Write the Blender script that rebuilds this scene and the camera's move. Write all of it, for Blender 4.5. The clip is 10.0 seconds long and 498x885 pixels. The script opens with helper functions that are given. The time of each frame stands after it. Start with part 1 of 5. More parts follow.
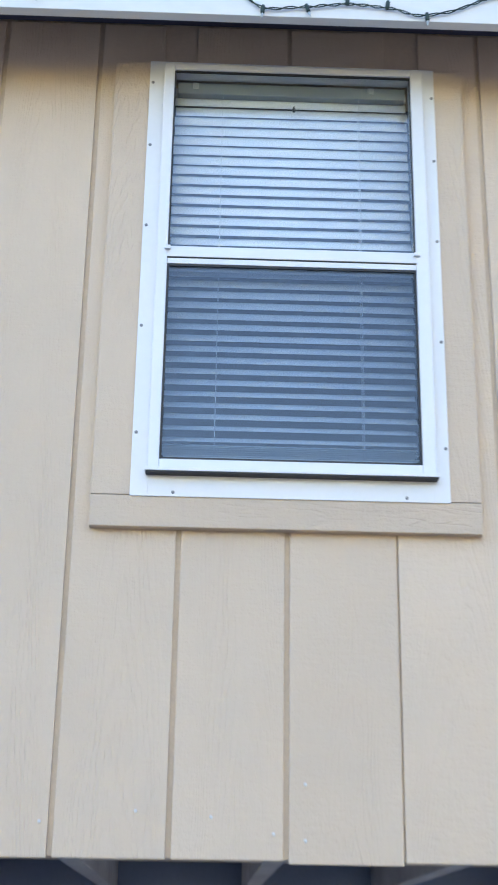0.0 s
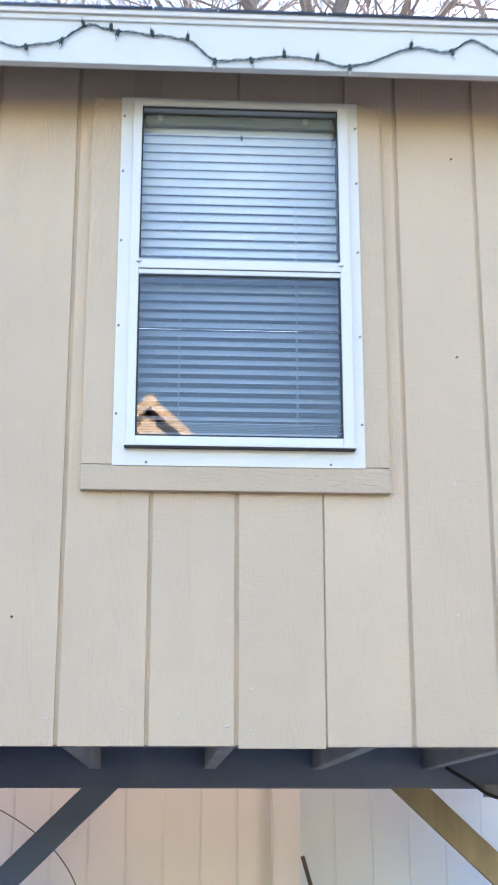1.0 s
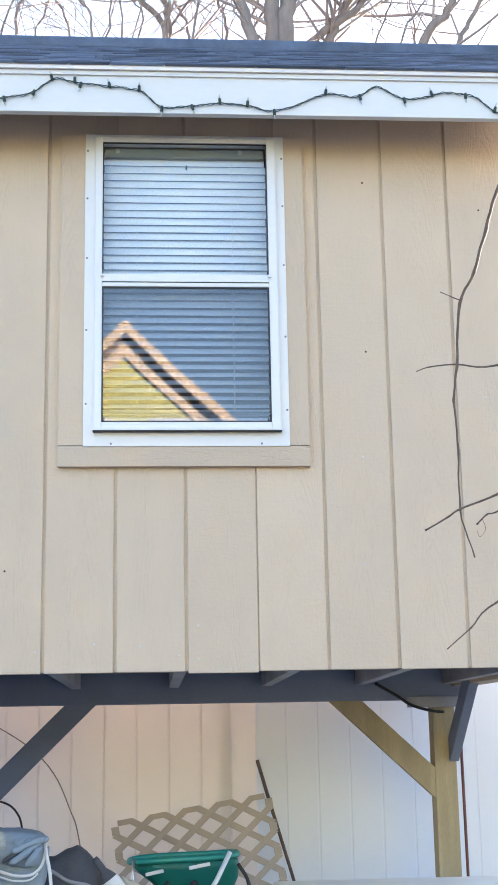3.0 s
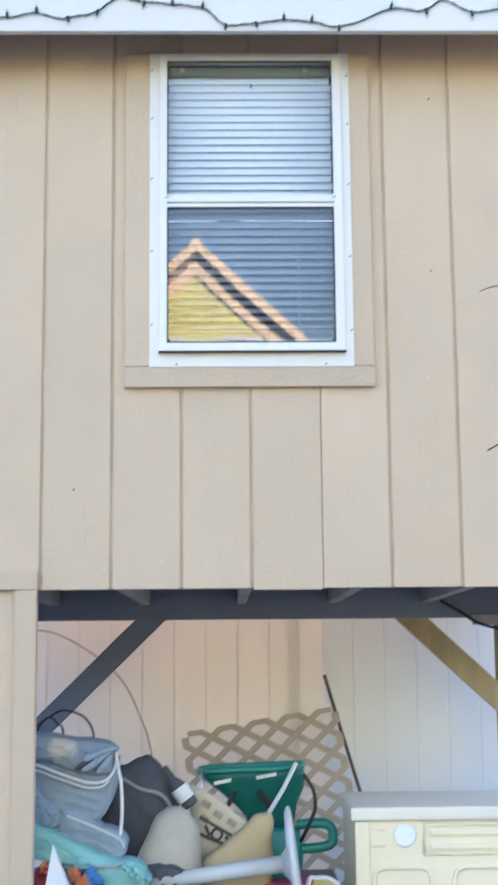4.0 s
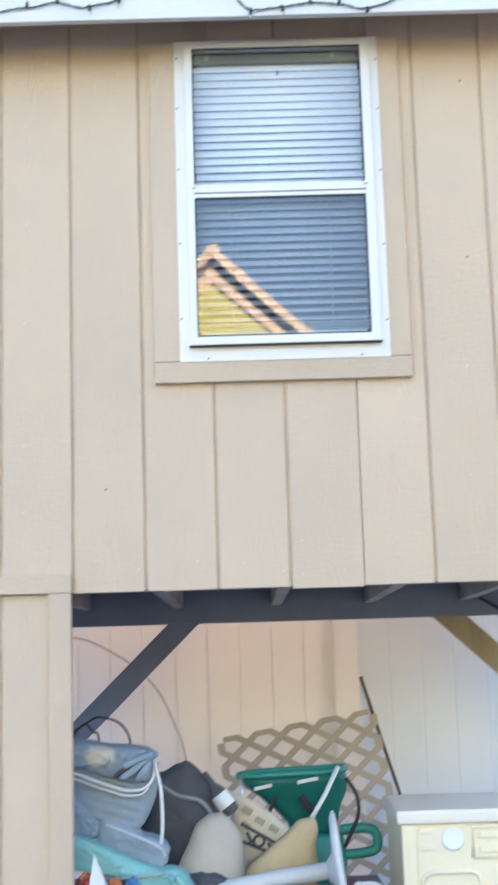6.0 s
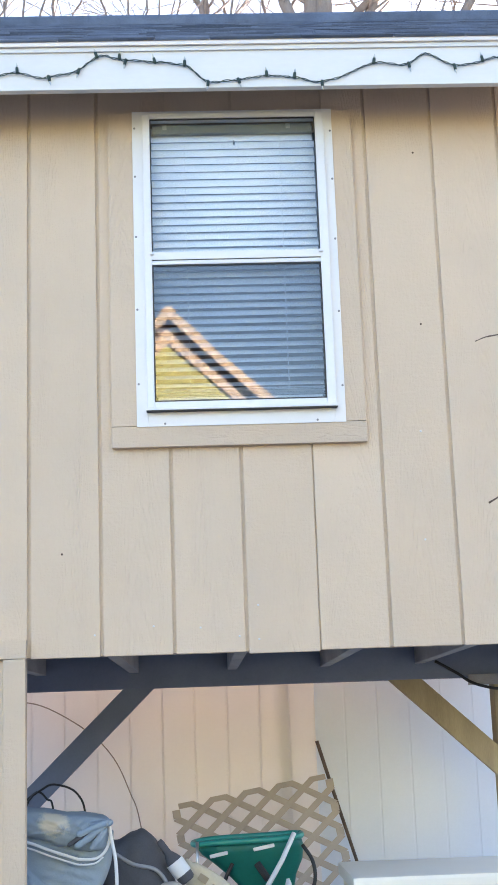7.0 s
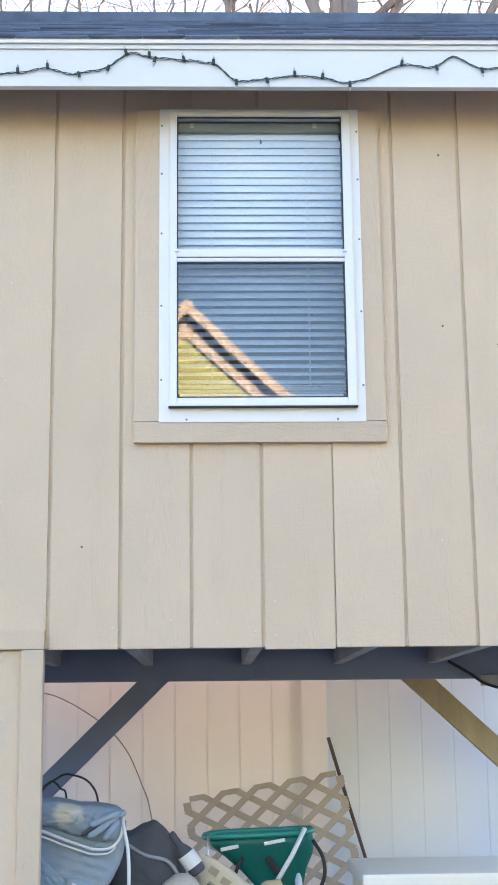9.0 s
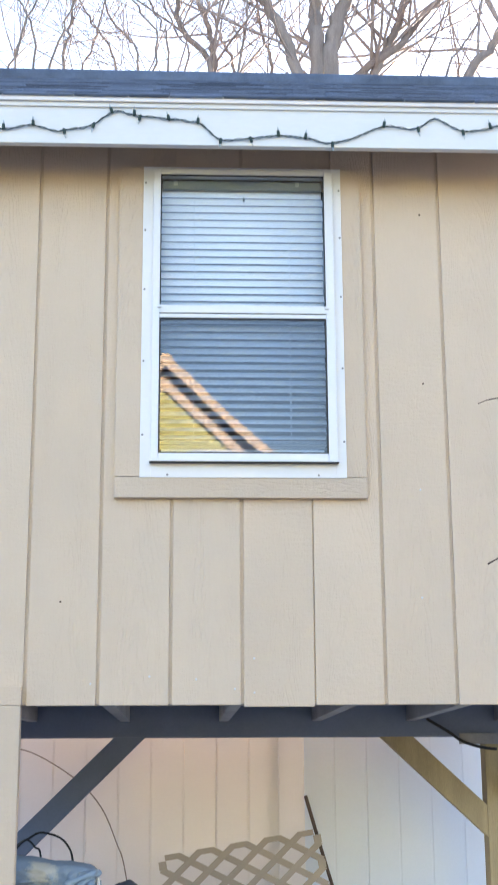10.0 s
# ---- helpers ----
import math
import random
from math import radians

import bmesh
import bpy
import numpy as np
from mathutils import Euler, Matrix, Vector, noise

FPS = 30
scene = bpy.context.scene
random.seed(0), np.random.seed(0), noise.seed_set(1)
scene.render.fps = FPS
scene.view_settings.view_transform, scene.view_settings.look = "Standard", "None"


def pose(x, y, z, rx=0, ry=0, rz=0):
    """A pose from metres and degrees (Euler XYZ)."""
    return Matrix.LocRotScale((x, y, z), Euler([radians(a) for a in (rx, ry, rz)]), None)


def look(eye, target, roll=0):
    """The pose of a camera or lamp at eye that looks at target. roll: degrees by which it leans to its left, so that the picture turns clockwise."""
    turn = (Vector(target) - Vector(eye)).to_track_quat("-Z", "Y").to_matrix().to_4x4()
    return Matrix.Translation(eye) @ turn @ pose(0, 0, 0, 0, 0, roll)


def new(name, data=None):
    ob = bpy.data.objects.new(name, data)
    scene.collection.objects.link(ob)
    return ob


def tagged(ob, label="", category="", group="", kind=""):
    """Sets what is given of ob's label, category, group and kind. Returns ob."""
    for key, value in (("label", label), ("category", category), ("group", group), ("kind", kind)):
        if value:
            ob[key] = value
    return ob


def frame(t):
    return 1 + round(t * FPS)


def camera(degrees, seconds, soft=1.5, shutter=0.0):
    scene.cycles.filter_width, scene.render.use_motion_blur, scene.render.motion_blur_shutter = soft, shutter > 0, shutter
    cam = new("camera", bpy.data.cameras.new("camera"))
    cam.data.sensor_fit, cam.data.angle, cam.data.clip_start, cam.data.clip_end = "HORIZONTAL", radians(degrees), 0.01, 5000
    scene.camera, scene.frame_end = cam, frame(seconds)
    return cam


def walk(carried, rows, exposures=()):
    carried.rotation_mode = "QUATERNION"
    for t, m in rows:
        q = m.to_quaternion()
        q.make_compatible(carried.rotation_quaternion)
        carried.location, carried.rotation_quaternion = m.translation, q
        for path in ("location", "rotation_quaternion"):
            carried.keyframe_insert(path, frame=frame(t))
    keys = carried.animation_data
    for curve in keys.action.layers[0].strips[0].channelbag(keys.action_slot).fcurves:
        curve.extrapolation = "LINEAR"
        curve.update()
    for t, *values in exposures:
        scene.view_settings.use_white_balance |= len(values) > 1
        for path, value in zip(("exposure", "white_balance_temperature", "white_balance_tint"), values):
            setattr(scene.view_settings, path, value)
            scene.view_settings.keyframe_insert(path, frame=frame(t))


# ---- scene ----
cam = camera(21.3, 10.0, shutter=0.5)
PATH = [
    (0, (0.263, -2.376, 1.56), (0.317, -0.509, 2.274), 0.9),
    (0.5, (0.286, -2.716, 1.536), (0.359, -0.817, 2.157), 0.4),
    (1, (0.257, -3.058, 1.539), (0.369, -1.138, 2.089), 0.0),
    (1.5, (0.324, -3.39, 1.542), (0.452, -1.468, 2.082), -0.2),
    (2, (0.272, -3.625, 1.528), (0.421, -1.691, 2.011), -0.6),
    (2.2, (0.271, -3.643, 1.531), (0.427, -1.7, 1.982), -0.7),
    (3.3, (0.329, -3.839, 1.528), (0.464, -1.886, 1.938), -1.3),
    (3.5, (0.335, -3.843, 1.538), (0.446, -1.883, 1.92), -1.1),
    (4, (0.331, -3.833, 1.528), (0.367, -1.858, 1.836), -0.5),
    (4.2, (0.324, -3.823, 1.517), (0.325, -1.842, 1.79), -0.2),
    (4.5, (0.292, -3.796, 1.493), (0.234, -1.807, 1.687), 0.4),
    (4.7, (0.258, -3.771, 1.465), (0.151, -1.779, 1.601), 0.9),
    (4.9, (0.233, -3.764, 1.44), (0.072, -1.772, 1.52), 1.0),
    (5.1, (0.205, -3.737, 1.464), (-0.004, -1.748, 1.485), 1.4),
    (5.2, (0.207, -3.739, 1.454), (-0.01, -1.751, 1.481), 1.3),
    (5.5, (0.245, -3.76, 1.475), (0.103, -1.771, 1.637), -0.1),
    (5.8, (0.278, -3.72, 1.503), (0.237, -1.74, 1.78), -1.0),
    (6, (0.284, -3.725, 1.512), (0.292, -1.75, 1.831), -1.7),
    (6.2, (0.294, -3.727, 1.511), (0.335, -1.758, 1.859), -1.9),
    (7.3, (0.279, -3.762, 1.521), (0.357, -1.807, 1.932), -2.0),
    (7.5, (0.278, -3.771, 1.518), (0.345, -1.813, 1.923), -1.7),
    (8, (0.26, -3.774, 1.521), (0.314, -1.813, 1.91), -1.3),
    (8.5, (0.252, -3.768, 1.513), (0.3, -1.806, 1.899), -0.9),
    (9, (0.265, -3.776, 1.521), (0.32, -1.817, 1.921), -0.6),
    (9.5, (0.26, -3.767, 1.516), (0.337, -1.815, 1.944), -0.5),
    (10, (0.255, -3.779, 1.528), (0.344, -1.839, 2.006), -0.3),
]
walk(cam, [(t, look(eye, target, roll)) for t, eye, target, roll in PATH], [(0, 3.04, 5820, 20), (1, 3.12, 5900, 20), (1.5, 3.12, 5950, 20), (2, 2.92, 5980, 20), (3.5, 3.08, 6100, 20), (4.5, 3.08, 6120, 19), (5.0, 3.10, 6120, 18), (5.2, 3.28, 6150, 18), (6.2, 3.20, 6180, 21), (7.5, 3.08, 6130, 20), (10, 3.10, 6100, 20)])

# ---- light: low sun behind the shed, clear pale sky ----
SUN_AZ, SUN_EL = radians(36), radians(10)
sun_dir = Vector((math.sin(SUN_AZ) * math.cos(SUN_EL), math.cos(SUN_AZ) * math.cos(SUN_EL), math.sin(SUN_EL)))
world = bpy.data.worlds.new("sky")
scene.world = world
world.use_nodes = True
wn = world.node_tree.nodes
sky = wn.new("ShaderNodeTexSky")
sky.sky_type = "NISHITA"
sky.sun_disc = False
sky.sun_elevation, sky.sun_rotation = SUN_EL, SUN_AZ
sky.air_density, sky.dust_density, sky.ozone_density = 1.0, 1.0, 1.0
wn["Background"].inputs["Strength"].default_value = 0.12
world.node_tree.links.new(sky.outputs["Color"], wn["Background"].inputs["Color"])
sun = new("sun", bpy.data.lights.new("sun", "SUN"))
sun.data.energy, sun.data.angle, sun.data.color = 4.5, radians(0.6), (1.0, 0.86, 0.66)
sun.matrix_world = look(sun_dir * 40, (0, 0, 0))


# ---- materials ----
def nodes_of(name):
    m = bpy.data.materials.new(name)
    m.use_nodes = True
    nt = m.node_tree
    return m, nt, nt.nodes["Principled BSDF"]


def coords(nt, stretch=(1, 1, 1)):
    tc = nt.nodes.new("ShaderNodeTexCoord")
    oi = nt.nodes.new("ShaderNodeObjectInfo")
    mul = nt.nodes.new("ShaderNodeVectorMath")
    mul.operation = "MULTIPLY"
    comb = nt.nodes.new("ShaderNodeCombineXYZ")
    for i in range(3):
        nt.links.new(oi.outputs["Random"], comb.inputs[i])
    nt.links.new(comb.outputs[0], mul.inputs[0])
    mul.inputs[1].default_value = (37.0, 53.0, 71.0)
    add = nt.nodes.new("ShaderNodeVectorMath")
    nt.links.new(tc.outputs["Object"], add.inputs[0])
    nt.links.new(mul.outputs[0], add.inputs[1])
    mp = nt.nodes.new("ShaderNodeMapping")
    mp.inputs["Scale"].default_value = stretch
    nt.links.new(add.outputs[0], mp.inputs["Vector"])
    return mp.outputs[0], oi


def noise_node(nt, vec, scale, detail=4.0, rough=0.6):
    n = nt.nodes.new("ShaderNodeTexNoise")
    n.inputs["Scale"].default_value, n.inputs["Detail"].default_value, n.inputs["Roughness"].default_value = scale, detail, rough
    nt.links.new(vec, n.inputs["Vector"])
    return n.outputs["Fac"]


def ramp(nt, fac, stops):
    r = nt.nodes.new("ShaderNodeValToRGB")
    el = r.color_ramp.elements
    while len(el) < len(stops):
        el.new(0.5)
    for e, (p, c) in zip(el, stops):
        e.position, e.color = p, (*c, 1) if len(c) == 3 else c
    nt.links.new(fac, r.inputs["Fac"])
    return r.outputs["Color"]


def math_node(nt, op, a, b):
    n = nt.nodes.new("ShaderNodeMath")
    n.operation = op
    for i, v in enumerate((a, b)):
        if isinstance(v, (int, float)):
            n.inputs[i].default_value = v
        else:
            nt.links.new(v, n.inputs[i])
    return n.outputs[0]


def mix_col(nt, fac, a, b, kind="MIX"):
    n = nt.nodes.new("ShaderNodeMix")
    n.data_type, n.blend_type = "RGBA", kind
    for sock, v in ((n.inputs[0], fac), (n.inputs[6], a), (n.inputs[7], b)):
        if isinstance(v, (int, float)):
            sock.default_value = v
        elif isinstance(v, tuple):
            sock.default_value = (*v, 1)
        else:
            nt.links.new(v, sock)
    return n.outputs[2]


def bump(nt, bsdf, height, strength, distance=0.002):
    b = nt.nodes.new("ShaderNodeBump")
    b.inputs["Strength"].default_value, b.inputs["Distance"].default_value = strength, distance
    nt.links.new(height, b.inputs["Height"])
    nt.links.new(b.outputs[0], bsdf.inputs["Normal"])


def shade(c, k):
    return tuple(min(1.0, v * k) for v in c)


def mat(name, base, rough=0.6, var=0.15, scale=5.0, stretch=(1, 1, 1), fine=90.0, relief=0.25, dist=0.001, metal=0.0, spec=0.4, dirt=None, dirt_at=0.62):
    """Paint, plastic, cloth, wood: two scales of tone, fine relief, optional dirt stains."""
    m, nt, b = nodes_of(name)
    vec, oi = coords(nt, stretch)
    big = noise_node(nt, vec, scale, 3)
    small = noise_node(nt, vec, fine, 4)
    col = ramp(nt, big, [(0.3, shade(base, 1 - var)), (0.7, shade(base, 1 + var))])
    col = mix_col(nt, 0.35, col, ramp(nt, small, [(0.3, shade(base, 1 - 1.4 * var)), (0.7, shade(base, 1 + 0.9 * var))]))
    if dirt:
        spots = noise_node(nt, vec, scale * 2.3, 8, 0.7)
        mask = ramp(nt, spots, [(dirt_at, (0, 0, 0)), (dirt_at + 0.14, (0.75, 0.75, 0.75))])
        col = mix_col(nt, mask, col, dirt)
    nt.links.new(col, b.inputs["Base Color"])
    r = math_node(nt, "MULTIPLY_ADD", small, 0.25)
    r.node.inputs[2].default_value = rough - 0.12
    nt.links.new(r, b.inputs["Roughness"])
    b.inputs["Metallic"].default_value = metal
    b.inputs["Specular IOR Level"].default_value = spec
    bump(nt, b, small, relief, dist)
    return m


def siding_mat(name, base, centre=0.1, along="Z"):
    """Painted wood siding: embossed cathedral grain in patches, saw marks, soft fading."""
    m, nt, b = nodes_of(name)
    tc = nt.nodes.new("ShaderNodeTexCoord")
    oi = nt.nodes.new("ShaderNodeObjectInfo")
    sep = nt.nodes.new("ShaderNodeSeparateXYZ")
    nt.links.new(tc.outputs["Object"], sep.inputs[0])
    across, length = (sep.outputs["X"], sep.outputs["Z"]) if along == "Z" else (sep.outputs["Z"], sep.outputs["X"])
    vec, _ = coords(nt, (1, 1, 0.16) if along == "Z" else (0.16, 1, 1))
    vec2, _ = coords(nt, (1, 1, 1))
    wander = noise_node(nt, vec, 3.0, 3)
    jag = noise_node(nt, vec, 26.0, 3)
    # nested arches: distance from the board's heart squared, plus the way along it
    shift = math_node(nt, "MULTIPLY_ADD", wander, 0.16)
    shift.node.inputs[2].default_value = -0.08 - centre
    d = math_node(nt, "ADD", across, shift)
    sq = math_node(nt, "MULTIPLY", math_node(nt, "MULTIPLY", d, d), 1250.0)
    sgn = math_node(nt, "MULTIPLY_ADD", oi.outputs["Random"], 12.0)
    sgn.node.inputs[2].default_value = 5.0
    arch = math_node(nt, "ADD", sq, math_node(nt, "MULTIPLY", length, sgn))
    arch = math_node(nt, "ADD", arch, math_node(nt, "MULTIPLY", jag, 4.5))
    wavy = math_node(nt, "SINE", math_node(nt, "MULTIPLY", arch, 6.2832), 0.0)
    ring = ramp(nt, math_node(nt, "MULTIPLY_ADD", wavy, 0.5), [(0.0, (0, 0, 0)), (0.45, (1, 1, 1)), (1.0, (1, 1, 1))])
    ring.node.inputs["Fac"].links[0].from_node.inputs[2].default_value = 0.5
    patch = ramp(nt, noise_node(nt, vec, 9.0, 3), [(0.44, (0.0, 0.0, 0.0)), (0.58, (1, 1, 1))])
    fine = noise_node(nt, vec, 150.0, 5, 0.7)
    pits = noise_node(nt, vec2, 85.0, 4, 0.65)
    saw, _ = coords(nt, (0.35, 1, 2.2) if along == "Z" else (2.2, 1, 0.35))
    ripple = noise_node(nt, saw, 48.0, 3, 0.6)
    big = noise_node(nt, vec2, 1.7, 4)
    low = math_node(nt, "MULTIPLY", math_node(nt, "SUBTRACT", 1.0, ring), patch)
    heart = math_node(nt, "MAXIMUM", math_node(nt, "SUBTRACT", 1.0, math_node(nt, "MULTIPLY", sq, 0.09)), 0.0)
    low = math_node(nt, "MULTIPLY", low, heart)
    h = math_node(nt, "MULTIPLY_ADD", low, -0.7)
    nt.links.new(math_node(nt, "ADD", math_node(nt, "MULTIPLY", fine, 0.9), math_node(nt, "MULTIPLY", ripple, 0.9)), h.node.inputs[2])
    h3 = math_node(nt, "MULTIPLY_ADD", pits, 1.5)
    nt.links.new(h, h3.node.inputs[2])
    bump(nt, b, h3, 0.62, 0.0018)
    col = ramp(nt, big, [(0.32, shade(base, 0.94)), (0.68, shade(base, 1.05))])
    col = mix_col(nt, 0.16, col, ramp(nt, fine, [(0.3, shade(base, 0.90)), (0.7, shade(base, 1.06))]))
    # grain grooves darkened in the colour, since relief shading alone is weak
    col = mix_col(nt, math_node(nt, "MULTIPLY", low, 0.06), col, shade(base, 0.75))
    tone = math_node(nt, "MULTIPLY_ADD", oi.outputs["Random"], 0.04)
    tone.node.inputs[2].default_value = 0.97
    hsv = nt.nodes.new("ShaderNodeHueSaturation")
    nt.links.new(tone, hsv.inputs["Value"])
    nt.links.new(col, hsv.inputs["Color"])
    nt.links.new(hsv.outputs[0], b.inputs["Base Color"])
    b.inputs["Roughness"].default_value = 0.62
    b.inputs["Specular IOR Level"].default_value = 0.3
    return m


def pane_mat(name, gloss, tint):
    """Window glass: see-through with a mirror-like sheen that grows at grazing angles."""
    m, nt, b = nodes_of(name)
    nt.nodes.remove(b)
    out = nt.nodes["Material Output"]
    tr = nt.nodes.new("ShaderNodeBsdfTransparent")
    tr.inputs[0].default_value = (*tint, 1)
    gl = nt.nodes.new("ShaderNodeBsdfGlossy")
    gl.inputs["Roughness"].default_value = 0.012
    lw = nt.nodes.new("ShaderNodeFresnel")
    lw.inputs["IOR"].default_value = 1.5
    f = math_node(nt, "MULTIPLY_ADD", lw.outputs[0], 0.9)
    f.node.inputs[2].default_value = gloss
    vec, _ = coords(nt)
    wav = noise_node(nt, vec, 5.0, 1)
    bp = nt.nodes.new("ShaderNodeBump")
    bp.inputs["Strength"].default_value, bp.inputs["Distance"].default_value = 0.05, 0.002
    nt.links.new(wav, bp.inputs["Height"])
    nt.links.new(bp.outputs[0], gl.inputs["Normal"])
    mx = nt.nodes.new("ShaderNodeMixShader")
    nt.links.new(f, mx.inputs[0])
    nt.links.new(tr.outputs[0], mx.inputs[1])
    nt.links.new(gl.outputs[0], mx.inputs[2])
    nt.links.new(mx.outputs[0], out.inputs["Surface"])
    return m


def patchwork_mat(name, cols, scale):
    """Printed cloth in bright swirling streaks."""
    m, nt, b = nodes_of(name)
    vec, _ = coords(nt, (1.6, 1, 0.8))
    n = nt.nodes.new("ShaderNodeTexNoise")
    n.inputs["Scale"].default_value, n.inputs["Detail"].default_value, n.inputs["Distortion"].default_value = scale, 2.0, 0.9
    nt.links.new(vec, n.inputs["Vector"])
    r = nt.nodes.new("ShaderNodeValToRGB")
    r.color_ramp.interpolation = "CONSTANT"
    el = r.color_ramp.elements
    while len(el) < len(cols):
        el.new(0.5)
    for i, (e, c) in enumerate(zip(el, cols)):
        e.position, e.color = 0.28 + 0.44 * i / len(cols), (*c, 1)
    nt.links.new(n.outputs["Fac"], r.inputs["Fac"])
    nt.links.new(r.outputs["Color"], b.inputs["Base Color"])
    b.inputs["Roughness"].default_value = 0.75
    bump(nt, b, noise_node(nt, vec, 60.0, 4), 0.4, 0.002)
    return m


TAN = (0.565, 0.452, 0.340)
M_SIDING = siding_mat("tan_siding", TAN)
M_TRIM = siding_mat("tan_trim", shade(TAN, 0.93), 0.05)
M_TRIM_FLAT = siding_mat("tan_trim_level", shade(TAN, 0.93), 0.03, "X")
M_BACK = mat("siding_groove", shade(TAN, 0.92), 0.7)
M_WHITE = mat("white_vinyl", (0.66, 0.665, 0.68), 0.38, 0.03, 3, relief=0.05, dirt=(0.55, 0.53, 0.48), dirt_at=0.68)
M_FASCIA = mat("white_fascia_paint", (0.63, 0.635, 0.635), 0.5, 0.05, 3, (0.3, 1, 1), relief=0.2, dirt=(0.62, 0.56, 0.47), dirt_at=0.66)
# soffit colour kept near black to deepen the shade under the eave
M_SOFFIT = mat("eave_shade_soffit", (0.05, 0.055, 0.09), 0.6, 0.1)
M_SHINGLE = mat("blue_black_shingle", (0.085, 0.107, 0.155), 0.9, 0.4, 9, fine=260, relief=0.9, dist=0.003)
# each tab a little lighter or darker
nt_ = M_SHINGLE.node_tree
hs_ = nt_.nodes.new("ShaderNodeHueSaturation")
oi_ = nt_.nodes.new("ShaderNodeObjectInfo")
vr_ = math_node(nt_, "MULTIPLY_ADD", oi_.outputs["Random"], 0.85)
vr_.node.inputs[2].default_value = 0.55
nt_.links.new(vr_, hs_.inputs["Value"])
nt_.links.new(nt_.nodes["Principled BSDF"].inputs["Base Color"].links[0].from_socket, hs_.inputs["Color"])
nt_.links.new(hs_.outputs[0], nt_.nodes["Principled BSDF"].inputs["Base Color"])
M_DRIP = mat("drip_edge_metal", (0.62, 0.58, 0.56), 0.45, 0.05, metal=0.2)
M_BLIND = mat("white_blind_slat", (0.84, 0.85, 0.87), 0.42, 0.03, 8, relief=0.05, dirt=(0.6, 0.56, 0.5), dirt_at=0.7)
M_RUBBER = mat("black_rubber", (0.02, 0.02, 0.022), 0.55, 0.2)
M_STEEL = mat("galvanised_steel", (0.55, 0.56, 0.58), 0.35, 0.1, metal=0.9)
M_RUST = mat("rusty_nail", (0.10, 0.06, 0.04), 0.7, 0.4, 60)
# the room's darkness is put into a near-black base colour
M_ROOM = mat("unlit_room_colour", (0.022, 0.024, 0.03), 0.8, 0.1)
# one dark blue-grey colour for beam, left post, braces and rear joists
M_BEAM = mat("dark_blue_grey_timber", (0.20, 0.235, 0.32), 0.75, 0.12, 5, relief=0.3, dist=0.002)
M_JOIST = mat("weathered_joist", (0.33, 0.325, 0.335), 0.75, 0.25, 4, (3, 1, 3), relief=0.4, dist=0.002)
M_POST = mat("yellow_treated_pine", (0.42, 0.335, 0.195), 0.7, 0.25, 3, (5, 5, 0.5), relief=0.4, dist=0.002, dirt=(0.2, 0.15, 0.09), dirt_at=0.66)
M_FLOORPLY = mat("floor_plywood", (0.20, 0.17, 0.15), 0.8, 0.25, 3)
M_FENCE = mat("cream_vinyl_fence", (0.80, 0.765, 0.745), 0.4, 0.03, 2, relief=0.06, dirt=(0.70, 0.64, 0.58), dirt_at=0.7)
# thin vinyl lets some of the sun behind it through
nt_ = M_FENCE.node_tree
tl_ = nt_.nodes.new("ShaderNodeBsdfTranslucent")
tl_.inputs[0].default_value = (0.80, 0.78, 0.80, 1)
mx_ = nt_.nodes.new("ShaderNodeMixShader")
mx_.inputs[0].default_value = 0.10
nt_.links.new(nt_.nodes["Principled BSDF"].outputs[0], mx_.inputs[1])
nt_.links.new(tl_.outputs[0], mx_.inputs[2])
nt_.links.new(mx_.outputs[0], nt_.nodes["Material Output"].inputs["Surface"])
# right-hand boards: blue sky light is put into the base colour
M_FENCE_SKYTINT = mat("sky_tinted_vinyl_fence", (0.77, 0.815, 0.89), 0.4, 0.03, 2, relief=0.06, dirt=(0.70, 0.69, 0.68), dirt_at=0.7)
M_LATTICE = mat("tan_vinyl_lattice", (0.46, 0.39, 0.325), 0.5, 0.08, 4, relief=0.1)
M_LINE = mat("dark_green_cord", (0.015, 0.035, 0.028), 0.5, 0.2)
M_BULB = mat("clear_glass_bulb", (0.42, 0.46, 0.48), 0.2, 0.2, 30)
M_BARK = mat("grey_brown_bark", (0.215, 0.185, 0.175), 0.9, 0.3, 3, (4, 4, 0.6), fine=40, relief=0.8, dist=0.01)
M_TWIG = mat("grey_brown_twig", (0.26, 0.22, 0.21), 0.85, 0.3, 4, relief=0.3)
M_VINE = mat("dry_vine_bark", (0.12, 0.085, 0.065), 0.85, 0.35, 30, relief=0.5)
M_GROUND = mat("worn_gravel_and_soil", (0.105, 0.106, 0.112), 0.95, 0.3, 0.8, fine=60, relief=0.9, dist=0.01, dirt=(0.075, 0.072, 0.06), dirt_at=0.58)


# ---- mesh tools ----
OFFSET = {}


def finish(bm, name, smooth=False):
    me = bpy.data.meshes.new(name)
    bmesh.ops.recalc_face_normals(bm, faces=bm.faces)
    bm.to_mesh(me)
    bm.free()
    if smooth:
        for p in me.polygons:
            p.use_smooth = True
    return me


def thing(name, at, label, category, group="", kind=""):
    e = new(name)
    e.location = at
    OFFSET[e.name] = Vector(at)
    return tagged(e, label, category, group, kind)


def part(name, bm, material, parent, label="", smooth=False, kind=""):
    """A bmesh in world coordinates becomes one mesh object under its thing or part."""
    off = OFFSET[parent.name]
    bmesh.ops.translate(bm, verts=bm.verts, vec=-off)
    ob = new(name, finish(bm, name, smooth))
    ob.data.materials.append(material)
    ob.parent = parent
    OFFSET[ob.name] = off
    return tagged(ob, label, kind=kind)


